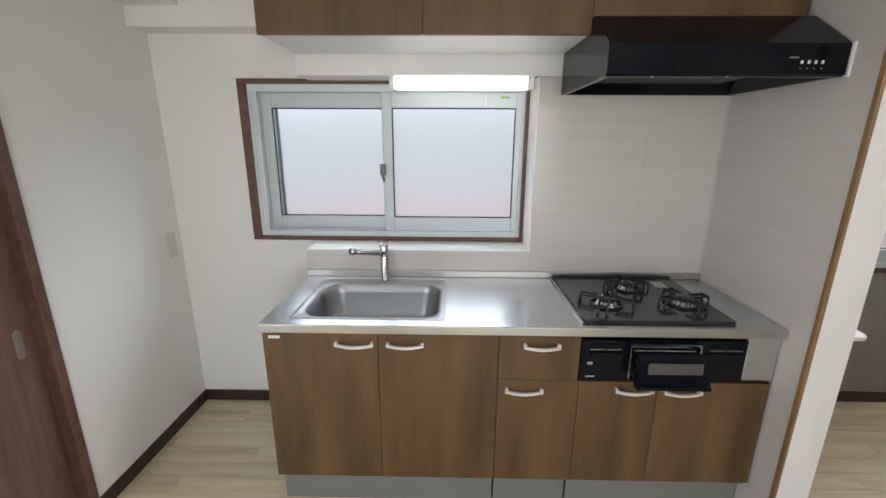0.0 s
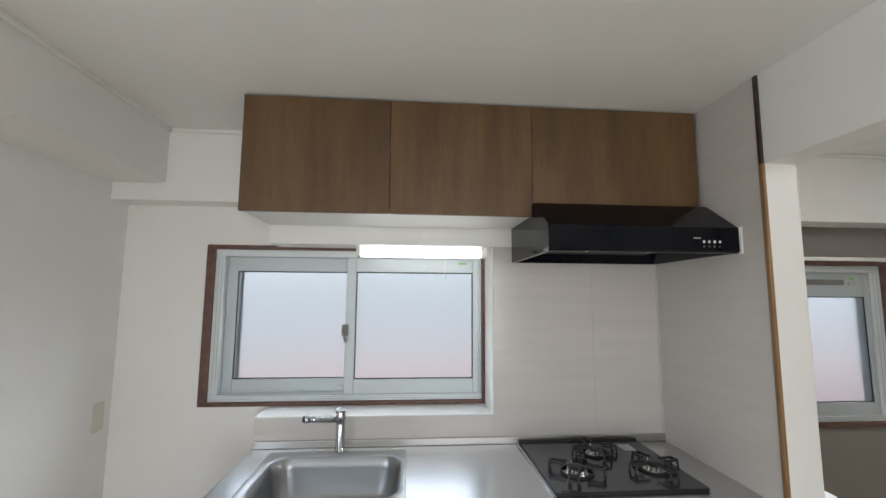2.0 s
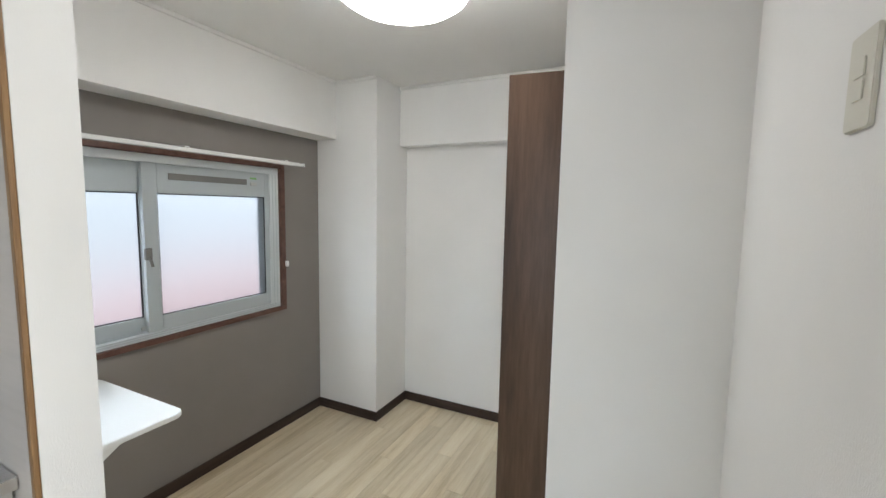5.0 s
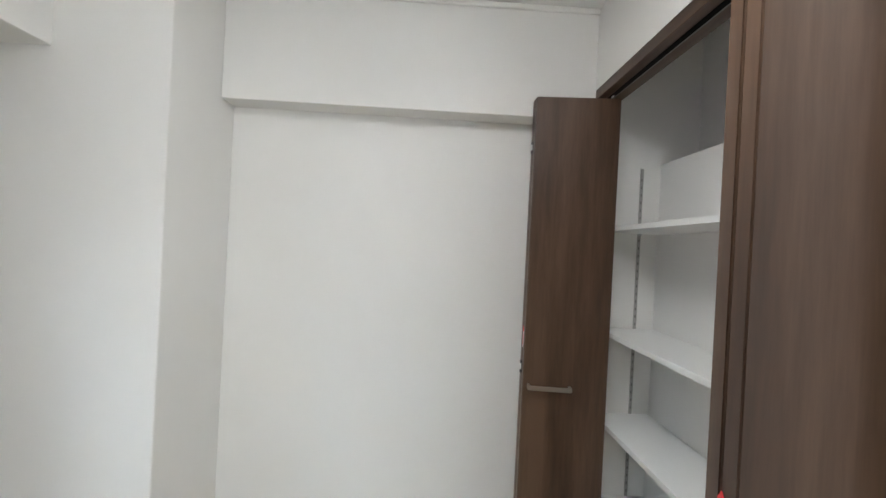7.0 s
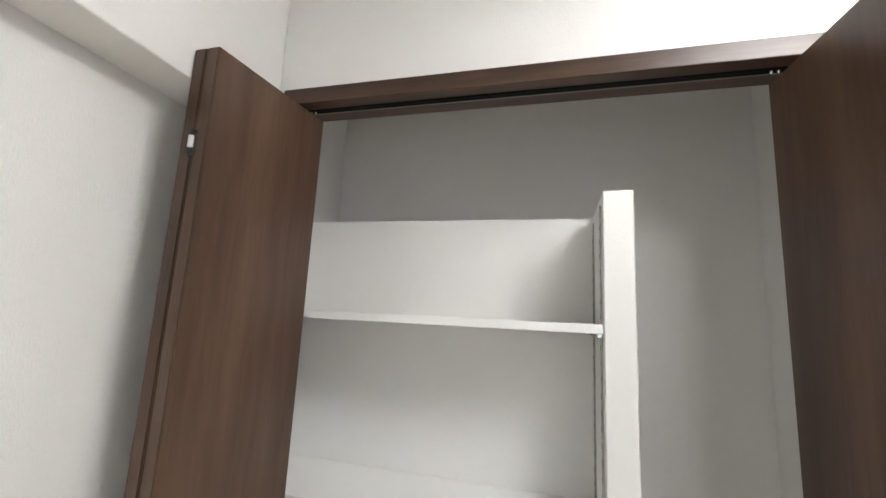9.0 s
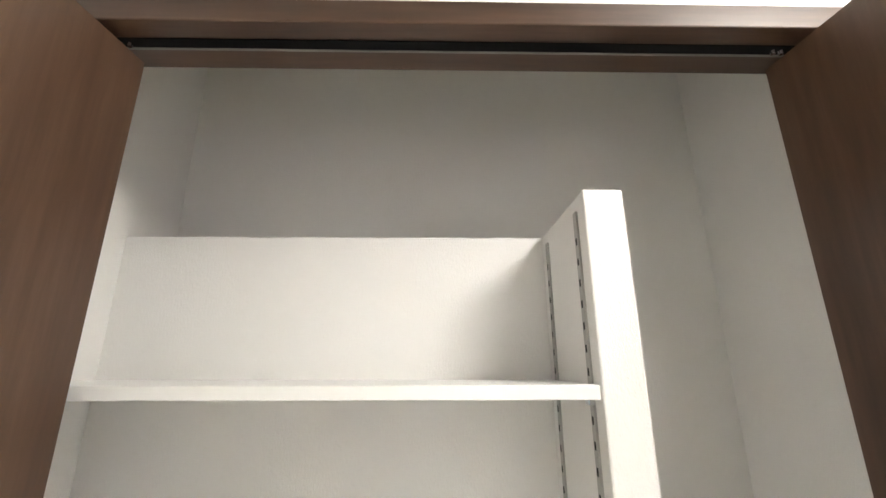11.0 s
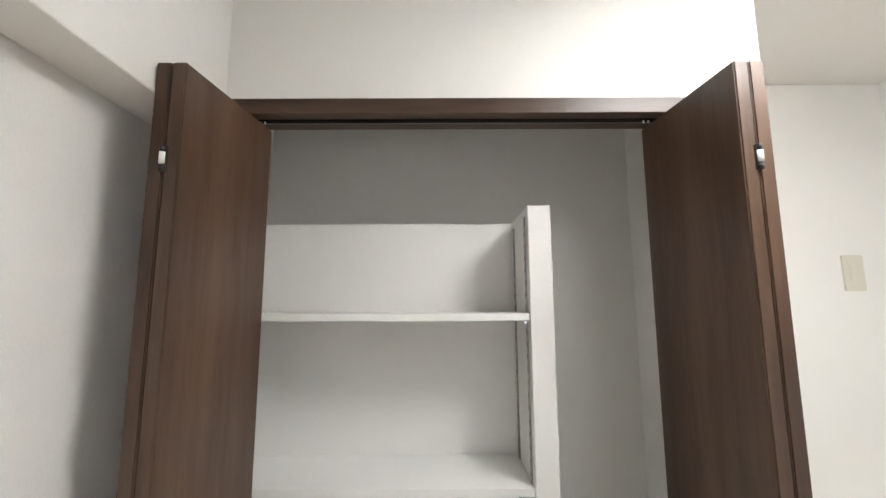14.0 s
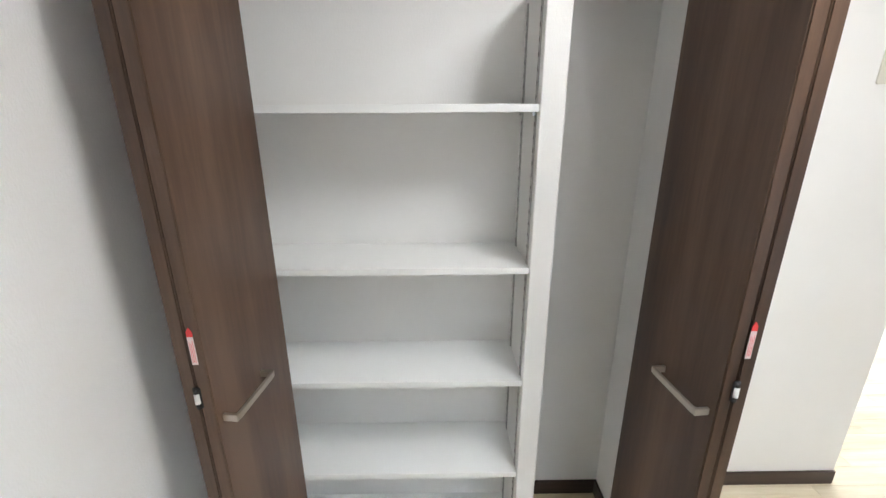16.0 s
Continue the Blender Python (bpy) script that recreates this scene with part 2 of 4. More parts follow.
def lathe(profile, centre, seg=40, bm=None):
    """Turned shape: (radius, height) pairs about the vertical."""
    b = bmesh.new()
    rings = [[b.verts.new((centre[0] + r * math.cos(2 * math.pi * k / seg), centre[1] + r * math.sin(2 * math.pi * k / seg), centre[2] + h)) for k in range(seg)] for r, h in profile]
    for r0, r1 in zip(rings, rings[1:]):
        for k in range(seg):
            b.faces.new((r0[k], r0[(k + 1) % seg], r1[(k + 1) % seg], r1[k]))
    b.faces.new(rings[0])
    b.faces.new(rings[-1])
    bmesh.ops.recalc_face_normals(b, faces=b.faces)
    return join(bm, b)


def ring_outline(x0, y0, x1, y1, r, n=6):
    """A rectangle with rounded corners, counter-clockwise."""
    out = []
    for cx, cy, a0 in ((x1 - r, y1 - r, 0), (x0 + r, y1 - r, 90), (x0 + r, y0 + r, 180), (x1 - r, y0 + r, 270)):
        out += [(cx + r * math.cos(radians(a0 + 90 * k / n)), cy + r * math.sin(radians(a0 + 90 * k / n))) for k in range(n + 1)]
    return out


def empty(name, place, label, category, group="", kind=""):
    ob = new(name)
    ob.location = place
    ob.empty_display_size = 0.05
    tagged(ob, label, category, group, kind)
    bpy.context.view_layer.update()
    return ob


def under(ob, parent):
    """Hang a part on its thing and leave it where it was built."""
    ob.parent = parent
    ob.matrix_parent_inverse = Matrix.Translation(parent.location).inverted()
    return ob


def piece(parent, name, bm, mat, label="", smooth=False):
    return under(part(name, bm, mat, None, label, smooth), parent)


def sub(parent_part, name, bm, mat, label="", smooth=False):
    """A piece of a part, built in world places like the part."""
    ob = part(name, bm, mat, None, label, smooth)
    ob.parent = parent_part
    return ob


def struct(name, bm, mat, label, category="wall"):
    return tagged(part(name, bm, mat), label, category, kind="structure")


# ---- plan ----
XW, YN, YG, XE, CEIL = -1.13, 2.19, 2.265, 3.968, 2.405
SP_Y, SP_X = 2.005, 1.612      # faces of the kitchen panels
HEAD, OPEN_N, OPEN_S = 2.066, 1.314, -0.152
WX0, WX1 = 1.617, 1.738        # partition between kitchen and room
CL_Y = 0.342                   # closet front
SOUTH = -3.7

# ---- shell ----
struct("floor", box(XW - 0.3, SOUTH - 0.3, -0.15, XE + 0.3, YG + 0.4, -0.004), M_JOINT, "pale oak plank floor running through both rooms", "floor")
struct("ceiling", box(XW - 0.2, SOUTH - 0.2, CEIL, XE + 0.2, YG + 0.3, CEIL + 0.1), M_CEIL, "white papered ceiling", "ceiling")
bm = box(XW - 0.12, 1.37, 0, XW, YN + 0.15, CEIL)
bm = join(bm, box(XW - 0.12, 0.52, 1.845, XW, 1.37, CEIL))
bm = join(bm, box(XW - 0.12, 0.35, 0, XW, 0.52, CEIL))
bm = join(bm, box(XW - 0.12, SOUTH, 0, XW, -1.35, CEIL))
bm = join(bm, box(XW - 0.12, -1.35, 0, XW, 0.35, 0.3))
bm = join(bm, box(XW - 0.12, -1.35, 2.1, XW, 0.35, CEIL))
struct("wall_kitchen_west", bm, M_WHITE, "white papered kitchen wall beside the brown door")


def holed_wall(name, x0, x1, y0, y1, hx0, hx1, hz0, hz1, mat, label):
    bm = box(x0, y0, 0, hx0, y1, CEIL)
    bm = join(bm, box(hx1, y0, 0, x1, y1, CEIL))
    bm = join(bm, box(hx0, y0, 0, hx1, y1, hz0))
    bm = join(bm, box(hx0, y0, hz1, hx1, y1, CEIL))
    return struct(name, bm, mat, label)


holed_wall("wall_kitchen_north", XW, WX0, YN, YN + 0.15, -0.70, 0.745, 1.03, 1.82, M_WHITE, "white papered wall with the kitchen window")
holed_wall("wall_room_north", WX1, XE + 0.1, YG, YG + 0.15, 1.83, 3.215, 0.85, 1.78, M_GREY, "taupe papered accent wall with the room window")
struct("wall_partition", box(WX0, OPEN_N, 0, WX1, YG + 0.15, CEIL), M_WHITE, "white papered partition beside the kitchen")
struct("wall_header", box(WX0, OPEN_S - 1.2, HEAD, WX1, OPEN_N, CEIL), M_WHITE, "white papered header over the wide opening")
struct("wall_room_east", box(XE, -0.3, 0, XE + 0.1, YG, CEIL), M_WHITE, "white papered end wall of the room")
struct("column", box(3.567, 1.743, 0, XE, YG, CEIL, 0.004), M_WHITE, "white papered corner column", "column")
struct("beam_room_north", box(WX1, 2.088, 2.008, 3.567, YG, CEIL, 0.003), M_WHITE, "white papered beam over the window wall", "beam")
struct("beam_room_east", box(3.864, CL_Y, 1.985, XE, 1.743, CEIL, 0.003), M_WHITE, "white papered beam along the end wall", "beam")
struct("beam_kitchen_north", box(XW, 2.055, 2.036, WX0, YN, CEIL, 0.003), M_WHITE, "white papered beam above the kitchen window", "beam")
struct("beam_kitchen_west", box(XW, SOUTH, 2.122, -0.876, 2.055, CEIL, 0.003), M_WHITE, "white papered beam along the kitchen side wall", "beam")

# closet shell and the short walls beside it
CX0, CX1, CB = 2.702, 3.945, -0.122
bm = box(2.575, CL_Y - 0.09, 0, 2.738, CL_Y, CEIL)
bm = join(bm, box(3.845, CL_Y - 0.09, 0, XE, CL_Y, CEIL))
bm = join(bm, box(2.738, CL_Y - 0.09, 2.094, 3.845, CL_Y, CEIL))
struct("wall_closet_front", bm, M_WHITE, "white papered wall round the closet opening")
struct("wall_closet_west", box(2.575, CB - 0.1, 0, CX0, CL_Y - 0.09, CEIL), M_WHITE, "white papered closet side wall")
struct("wall_closet_east", box(CX1, CB - 0.1, 0, XE, CL_Y - 0.09, CEIL), M_WHITE, "white papered inner closet wall")
struct("wall_closet_back", box(CX0, CB - 0.1, 0, CX1, CB, CEIL), M_WHITE, "white papered closet back wall")
struct("wall_room_south", box(1.640, -0.284, 0, 2.575, OPEN_S, CEIL, 0.004), M_WHITE, "white papered short wall with a switch plate")
struct("wall_hall_east", box(2.45, SOUTH, 0, 2.575, -0.285, CEIL), M_WHITE, "plain white wall of the hall")
bm = box(XW, SOUTH - 0.12, 0, -0.2, SOUTH, CEIL)
bm = join(bm, box(2.1, SOUTH - 0.12, 0, 2.45, SOUTH, CEIL))
bm = join(bm, box(-0.2, SOUTH - 0.12, 2.25, 2.1, SOUTH, CEIL))
bm = join(bm, box(-0.2, SOUTH - 0.12, 0, 2.1, SOUTH, 0.25))
struct("wall_south", bm, M_WHITE, "plain white unseen wall with the assumed balcony window")
struct("closet_back_board", box(3.135, CB, 0, CX1, 0.03, 1.85, 0.002), M_WHITE, "white papered low back wall behind the shelves")
struct("closet_divider", box(3.077, CB, 0, 3.135, 0.260, 1.852, 0.003), M_WHITE, "white papered upright divider in the closet")

# kitchen panels in front of the north wall: under, beside and over the window
bm = box(-0.372, SP_Y, 0, 0.752, YN, 1.006, 0.001)
struct("panel_under_window", bm, M_PANEL, "pale glossy panel under the kitchen window", "panel")
struct("panel_over_window", box(-0.352, SP_Y, 1.825, SP_X, YN, 2.03, 0.002), M_WHITE, "white papered panel over the kitchen window", "panel")
struct("panel_behind_hob", box(0.7523, SP_Y, 0, 1.262, YN, 1.824, 0.001), M_PANEL, "pale glossy panel beside the kitchen window", "panel")
struct("panel_corner", box(1.2623, SP_Y + 0.0003, 0, SP_X, YN, 1.824, 0.001), M_PANEL, "pale glossy panel in the hob corner", "panel")
struct("panel_side", box(SP_X, 1.332, 0, WX0, SP_Y, CEIL), M_PANEL, "pale glossy panel on the kitchen side wall", "panel")
struct("window_ledge", box(-0.374, SP_Y - 0.004, 1.0065, 0.752, YN - 0.012, 1.012, 0.002), M_SHELF, "white ledge under the kitchen window", "ledge")
struct("window_reveal", box(0.742, SP_Y - 0.003, 1.012, 0.7515, YN - 0.012, 1.822), M_SHELF, "white strip beside the kitchen window", "trim")
struct("corner_trim", box(1.604, 1.312, 0, WX0 - 0.0005, 1.3315, HEAD, 0.003), M_OAK_TRIM, "oak brown edge strip at the kitchen panel", "trim")
struct("corner_trim_upper", box(1.606, 1.315, HEAD, WX0 - 0.0005, 1.3315, CEIL, 0.002), M_TRIM, "dark brown edge strip over the opening", "trim")
struct("panel_joint_trim", box(SP_X - 0.006, SP_Y - 0.006, 0.905, SP_X, SP_Y, 1.74), M_PANEL, "thin pale corner bead", "trim")


def skirting(name, x0, y0, x1, y1):
    struct(name, box(x0, y0, 0, x1, y1, 0.068, 0.002), M_TRIM, "dark brown baseboard at the foot of the wall", "baseboard")


T = 0.010
skirting("baseboard_kitchen_west", XW, 1.40, XW + T, YN - T)
skirting("baseboard_kitchen_north", XW, YN - T, -0.372, YN)
skirting("baseboard_room_north", WX1 + T, YG - T, 3.567 - T, YG)
skirting("baseboard_column_west", 3.567 - T, 1.743 - T, 3.567, YG)
skirting("baseboard_column_south", 3.567, 1.743 - T, XE - T, 1.743)
skirting("baseboard_room_east", XE - T, CL_Y + T, XE, 1.743)
skirting("baseboard_partition", WX1, OPEN_N, WX1 + T, YG - T)
skirting("baseboard_closet_front", 2.575, CL_Y, 2.734, CL_Y + T)
skirting("baseboard_closet_west", 2.575 - T, OPEN_S + T, 2.575, CL_Y)
skirting("baseboard_room_south", 1.640, OPEN_S, 2.575, OPEN_S + T)
skirting("baseboard_closet_back", CX0 + T, CB, 3.077, CB + T)
skirting("baseboard_closet_side", CX0, CB, CX0 + T, CL_Y - 0.09)


def cove(name, x0, y0, x1, y1):
    struct(name, box(x0, y0, CEIL - 0.022, x1, y1, CEIL, 0.005), M_WHITE_TRIM, "slim white ceiling bead", "trim")


cove("cove_kitchen_west", -0.876, SOUTH, -0.862, 2.055)
cove("cove_kitchen_north", -0.862, 2.041, -0.355, 2.055)
cove("cove_room_east", 3.850, CL_Y, 3.864, 1.743)
cove("cove_room_north", WX1, 2.074, 3.567, 2.088)
cove("cove_column", 3.553, 1.743, 3.567, 2.074)


# ---- windows and doors ----
def sliding_window(name, x0, x1, z0, z1, y, mid, label, trim_y, high, trim, rim, stile, meet, screen):
    """Brown wooden surround, aluminium frame and two frosted sashes. trim, rim: widths left, right, bottom, top;
    stile: outer sash stiles; meet: half the meeting stile; high: depth of the top rail."""
    w = empty(name, ((x0 + x1) / 2, y, z0), label, "window", kind="structure")
    tl_, tr_, tb_, tt_ = trim
    for nm, b in (("surround_top", (x0, trim_y, z1 - tt_, x1, y + 0.03, z1)), ("surround_bottom", (x0, trim_y, z0, x1, y + 0.03, z0 + tb_)),
                  ("surround_left", (x0, trim_y, z0 + tb_, x0 + tl_, y + 0.03, z1 - tt_)), ("surround_right", (x1 - tr_, trim_y, z0 + tb_, x1, y + 0.03, z1 - tt_))):
        piece(w, nm, box(*b, 0.003), M_FRAME, "red-brown wooden window surround")
    a0, a1, b0, b1 = x0 + tl_, x1 - tr_, z0 + tb_, z1 - tt_
    l_, r_, u_, o_ = rim
    for nm, b in (("frame_top", (a0, y + 0.004, b1 - o_, a1, y + 0.09, b1)), ("frame_bottom", (a0, y + 0.004, b0, a1, y + 0.09, b0 + u_)),
                  ("frame_left", (a0, y + 0.004, b0 + u_, a0 + l_, y + 0.09, b1 - o_)), ("frame_right", (a1 - r_, y + 0.004, b0 + u_, a1, y + 0.09, b1 - o_))):
        piece(w, nm, box(*b, 0.002), M_ALU_WHITE, "pale aluminium window frame")
    for q in (0.35, 0.7):
        piece(w, "frame_groove", box(a0 + l_ * q, y + 0.0025, b0 + u_, a0 + l_ * q + 0.004, y + 0.0045, b1 - o_), M_ALU)
        piece(w, "frame_groove", box(a1 - r_ * q, y + 0.0025, b0 + u_, a1 - r_ * q + 0.004, y + 0.0045, b1 - o_), M_ALU)
        piece(w, "frame_groove", box(a0, y + 0.0025, b0 + u_ * q, a1, y + 0.0045, b0 + u_ * q + 0.004), M_ALU)
    piece(w, "track", box(a0 + l_, y + 0.028, b0 + u_ - 0.001, a1 - r_, y + 0.034, b0 + u_ + 0.008), M_ALU)
    for nm, s0, s1, yy, w0, w1_ in (("sash_left", a0 + l_, mid + meet, y + 0.045, stile[0], 2 * meet), ("sash_right", mid - meet, a1 - r_, y + 0.012, 2 * meet, stile[1])):
        zb, zt = b0 + u_, b1 - o_
        bm = box(s0, yy, zb, s0 + w0, yy + 0.026, zt, 0.003)
        bm = join(bm, box(s1 - w1_, yy, zb, s1, yy + 0.026, zt, 0.003))
        bm = join(bm, box(s0 + w0, yy, zb, s1 - w1_, yy + 0.026, zb + 0.075, 0.003))
        bm = join(bm, box(s0 + w0, yy, zt - high, s1 - w1_, yy + 0.026, zt, 0.003))
        piece(w, nm, bm, M_ALU, "grey aluminium sliding sash")
        gx0, gx1, gz0, gz1 = s0 + w0, s1 - w1_, zb + 0.075, zt - high
        g = 0.005
        bm = box(gx0, yy + 0.008, gz0, gx0 + g, yy + 0.016, gz1)
        bm = join(bm, box(gx1 - g, yy + 0.008, gz0, gx1, yy + 0.016, gz1))
        bm = join(bm, box(gx0, yy + 0.008, gz1 - g, gx1, yy + 0.016, gz1))
        bm = join(bm, box(gx0, yy + 0.008, gz0, gx1, yy + 0.016, gz0 + g))
        piece(w, "gasket", bm, M_RUBBER, "black glazing gasket")
        pane = piece(w, "pane", box(gx0 + 0.001, yy + 0.011, gz0 + 0.001, gx1 - 0.001, yy + 0.014, gz1 - 0.001), M_PANE, "frosted glass pane")
        pane.visible_shadow = False
    xs = a0 + l_ + stile[0] if screen == "west" else a1 - r_ - stile[1] - 0.026
    ys = y + (0.078 if screen == "west" else 0.046)
    piece(w, "screen_stile", box(xs, ys, b0 + u_, xs + (0.020 if screen == "west" else 0.034), ys + 0.010, b1 - o_, 0.002), M_ALU, "grey insect screen stile outside the glass")
    lz = (z0 + z1) / 2 - 0.04
    piece(w, "crescent_lock", box(mid - 0.042, y - 0.006, lz - 0.02, mid - 0.010, y + 0.012, lz + 0.038, 0.004), M_GREYPLATE, "grey crescent lock")
    piece(w, "lock_lever", tube([(mid - 0.03, y - 0.008, lz), (mid - 0.026, y - 0.016, lz - 0.02), (mid - 0.018, y - 0.016, lz - 0.052)], 0.007), M_GREYPLATE)
    piece(w, "stopper", box(mid - 0.055, y + 0.036, z0 + 0.072, mid - 0.005, y + 0.046, z0 + 0.088, 0.002), M_SILVER)
    return w


w1 = sliding_window("window_1", -0.717, 0.742, 1.013, 1.834, YN, 0.0245, "frosted two-sash sliding window in a brown surround", YN - 0.012, 0.075,
                    (0.041, 0.017, 0.020, 0.023), (0.045, 0.015, 0.030, 0.036), (0.053, 0.030), 0.0255, "west")
piece(w1, "sticker", box(0.60, YN + 0.0105, 1.745, 0.645, YN + 0.012, 1.757), M_GREEN, "small green sticker")
w2 = sliding_window("window_2", 1.815, 3.232, 0.835, 1.80, YG - 0.012, 2.41, "frosted sliding window with a vent rail in a brown surround", YG - 0.026, 0.147,
                    (0.045, 0.040, 0.028, 0.028), (0.040, 0.070, 0.030, 0.040), (0.050, 0.030), 0.034, "east")
piece(w2, "vent_slot", box(2.50, YG - 0.003, 1.655, 2.96, YG + 0.0005, 1.688, 0.001), M_GREYPLATE, "grey ventilation slot in the top rail")
piece(w2, "vent_knob", box(2.985, YG - 0.006, 1.652, 3.03, YG + 0.0005, 1.672, 0.002), M_SILVER)
piece(w2, "sticker", box(2.985, YG - 0.001, 1.690, 3.03, YG + 0.0005, 1.702), M_GREEN, "small green sticker")
# opening added in the unseen west wall to hold the side fill lamp
w4 = empty("added_side_window", (XW, -0.5, 0.3), "added window opening for the side fill lamp, out of view", "window", kind="structure")
for nm, b in (("frame_left", (XW - 0.1, -1.35, 0.3, XW - 0.05, -1.31, 2.1)), ("frame_right", (XW - 0.1, 0.31, 0.3, XW - 0.05, 0.35, 2.1)),
              ("frame_top", (XW - 0.1, -1.31, 2.06, XW - 0.05, 0.31, 2.1)), ("frame_bottom", (XW - 0.1, -1.31, 0.3, XW - 0.05, 0.31, 0.34))):
    piece(w4, nm, box(*b, 0.003), M_ALU)
# assumed from daylight arriving from behind; frames the unseen south lamp
w3 = empty("window_3", (0.95, SOUTH, 0.25), "wide balcony window assumed behind the kitchen, out of view", "window", kind="structure")
for nm, b in (("frame_left", (-0.2, SOUTH - 0.1, 0.25, -0.15, SOUTH - 0.04, 2.25)), ("frame_right", (2.05, SOUTH - 0.1, 0.25, 2.1, SOUTH - 0.04, 2.25)),
              ("frame_top", (-0.15, SOUTH - 0.1, 2.2, 2.05, SOUTH - 0.04, 2.25)), ("frame_bottom", (-0.15, SOUTH - 0.1, 0.25, 2.05, SOUTH - 0.04, 0.3))):
    piece(w3, nm, box(*b, 0.003), M_ALU)

struct("backdrop", box(-9.0, 6.6, -0.5, 12.0, 6.62, 9.0), M_OUT, "blurred pink house wall and pale sky outside", "backdrop")

d1 = empty("door_1", (XW, 0.95, 0), "closed brown sliding door in a dark red-brown casing", "door", kind="structure")
piece(d1, "casing_side", box(XW - 0.12, 1.352, 0, XW + 0.012, 1.392, 1.868, 0.003), M_FRAME, "dark red-brown door casing")
piece(d1, "casing_far_side", box(XW - 0.12, 0.50, 0, XW + 0.012, 0.54, 1.868, 0.003), M_FRAME)
piece(d1, "casing_top", box(XW - 0.12, 0.54, 1.828, XW + 0.012, 1.352, 1.868, 0.003), M_FRAME)
piece(d1, "door_panel", box(XW - 0.065, 0.54, 0.006, XW - 0.03, 1.352, 1.828, 0.002), M_DOOR, "plain brown door panel")
pull = piece(d1, "finger_pull", prism(ring_outline(1.276, 0.79, 1.306, 0.90, 0.0145), "x", XW - 0.031, XW - 0.026, 0.001), M_NICKEL, "oval metal finger pull")


# ---- kitchen ----
def bow_handle(parent, x0, x1, z, y):
    """A slim bowed bar on two feet."""
    n, w = 9, x1 - x0
    b = bmesh.new()
    rows = []
    for i in range(n + 1):
        s = i / n
        d = 0.022 + 0.010 * math.sin(math.pi * s)
        rows.append([b.verts.new((x0 + w * s, y - d + dy, z + 0.005 + dz - 0.005 * math.sin(math.pi * s))) for dy, dz in ((0, -0.0055), (0, 0.0055), (0.008, 0.0055), (0.008, -0.0055))])
    for r0, r1 in zip(rows, rows[1:]):
        for k in range(4):
            b.faces.new((r0[k], r0[(k + 1) % 4], r1[(k + 1) % 4], r1[k]))
    b.faces.new(rows[0][::-1])
    b.faces.new(rows[-1])
    bmesh.ops.recalc_face_normals(b, faces=b.faces)
    for xx in (x0, x1 - 0.012):
        b = join(b, box(xx, y - 0.020, z - 0.0005, xx + 0.012, y, z + 0.0165, 0.002))
    return sub(parent, "handle", b, M_HANDLE, "pale silver bow handle")


DF = 1.440   # door faces of the base cabinets


def base_unit(x0, x1, fronts, label):
    u = empty("base_cabinet", ((x0 + x1) / 2, 1.7, 0), label, "cabinet", "base cabinets under the worktop")
    bm = box(x0, DF + 0.022, 0.165, x0 + 0.016, 1.99, 0.84)
    bm = join(bm, box(x1 - 0.016, DF + 0.022, 0.165, x1, 1.99, 0.84))
    bm = join(bm, box(x0 + 0.016, DF + 0.022, 0.165, x1 - 0.016, 1.99, 0.181))
    bm = join(bm, box(x0 + 0.016, 1.975, 0.181, x1 - 0.016, 1.99, 0.84))
    piece(u, "carcass", bm, M_CAB)
    piece(u, "kick_plate", box(x0 + 0.004, 1.49, 0, x1 - 0.002, 1.506, 0.164, 0.002), M_GREYPLATE, "grey kick plate")
    for nm, a, b, z0, z1, hx0, hx1, hz in fronts:
        f = piece(u, nm, box(a, DF, z0, b, DF + 0.02, z1, 0.0022), M_CAB, "brown wood-grain front")
        bow_handle(f, hx0, hx1, hz, DF)
    return u


u1 = base_unit(-0.370, 0.547, [("door", -0.368, 0.0769, 0.166, 0.837, -0.086, 0.062, 0.785), ("door", 0.0782, 0.5435, 0.166, 0.837, 0.112, 0.256, 0.785)],
               "brown wood-grain sink cabinet with two doors")
piece(u1, "maker_plate", box(-0.345, DF - 0.0015, 0.806, -0.300, DF, 0.818, 0.0005), M_PLASTIC, "small white plate")
base_unit(0.548, 0.862, [("drawer", 0.5450, 0.8565, 0.6395, 0.837, 0.636, 0.776, 0.785), ("door", 0.5450, 0.8632, 0.166, 0.638, 0.574, 0.722, 0.593)],
          "brown wood-grain cabinet with a drawer over a door")
base_unit(0.863, 1.606, [("door", 0.8645, 1.1733, 0.166, 0.637, 1.001, 1.150, 0.601), ("door", 1.1747, 1.603, 0.166, 0.637, 1.190, 1.337, 0.597)],
          "brown wood-grain cabinet with two doors under the grill")

top = empty("worktop", (0.6, 1.7, 0.845), "brushed stainless steel worktop with a raised back edge", "worktop")
S = (-0.275, 1.475, 0.335, 1.945)
bm = box(-0.372, 1.424, 0.845, 1.610, S[1], 0.872)
bm = join(bm, box(-0.372, S[1], 0.845, S[0], 2.003, 0.872, 0.0))
bm = join(bm, box(S[2], S[1], 0.845, 1.610, 2.003, 0.872, 0.0))
bm = join(bm, box(S[0], S[3], 0.845, S[2], 2.003, 0.872, 0.0))
piece(top, "top_plate", bm, M_STEEL, "brushed steel top")
piece(top, "back_edge", box(-0.373, 1.990, 0.872, 1.611, 2.0045, 0.905, 0.003), M_STEEL_EDGE, "low steel upstand")
piece(top, "front_edge", box(-0.3735, 1.4215, 0.838, 1.611, 1.4265, 0.8705, 0.002), M_STEEL_EDGE, "rolled steel front edge")


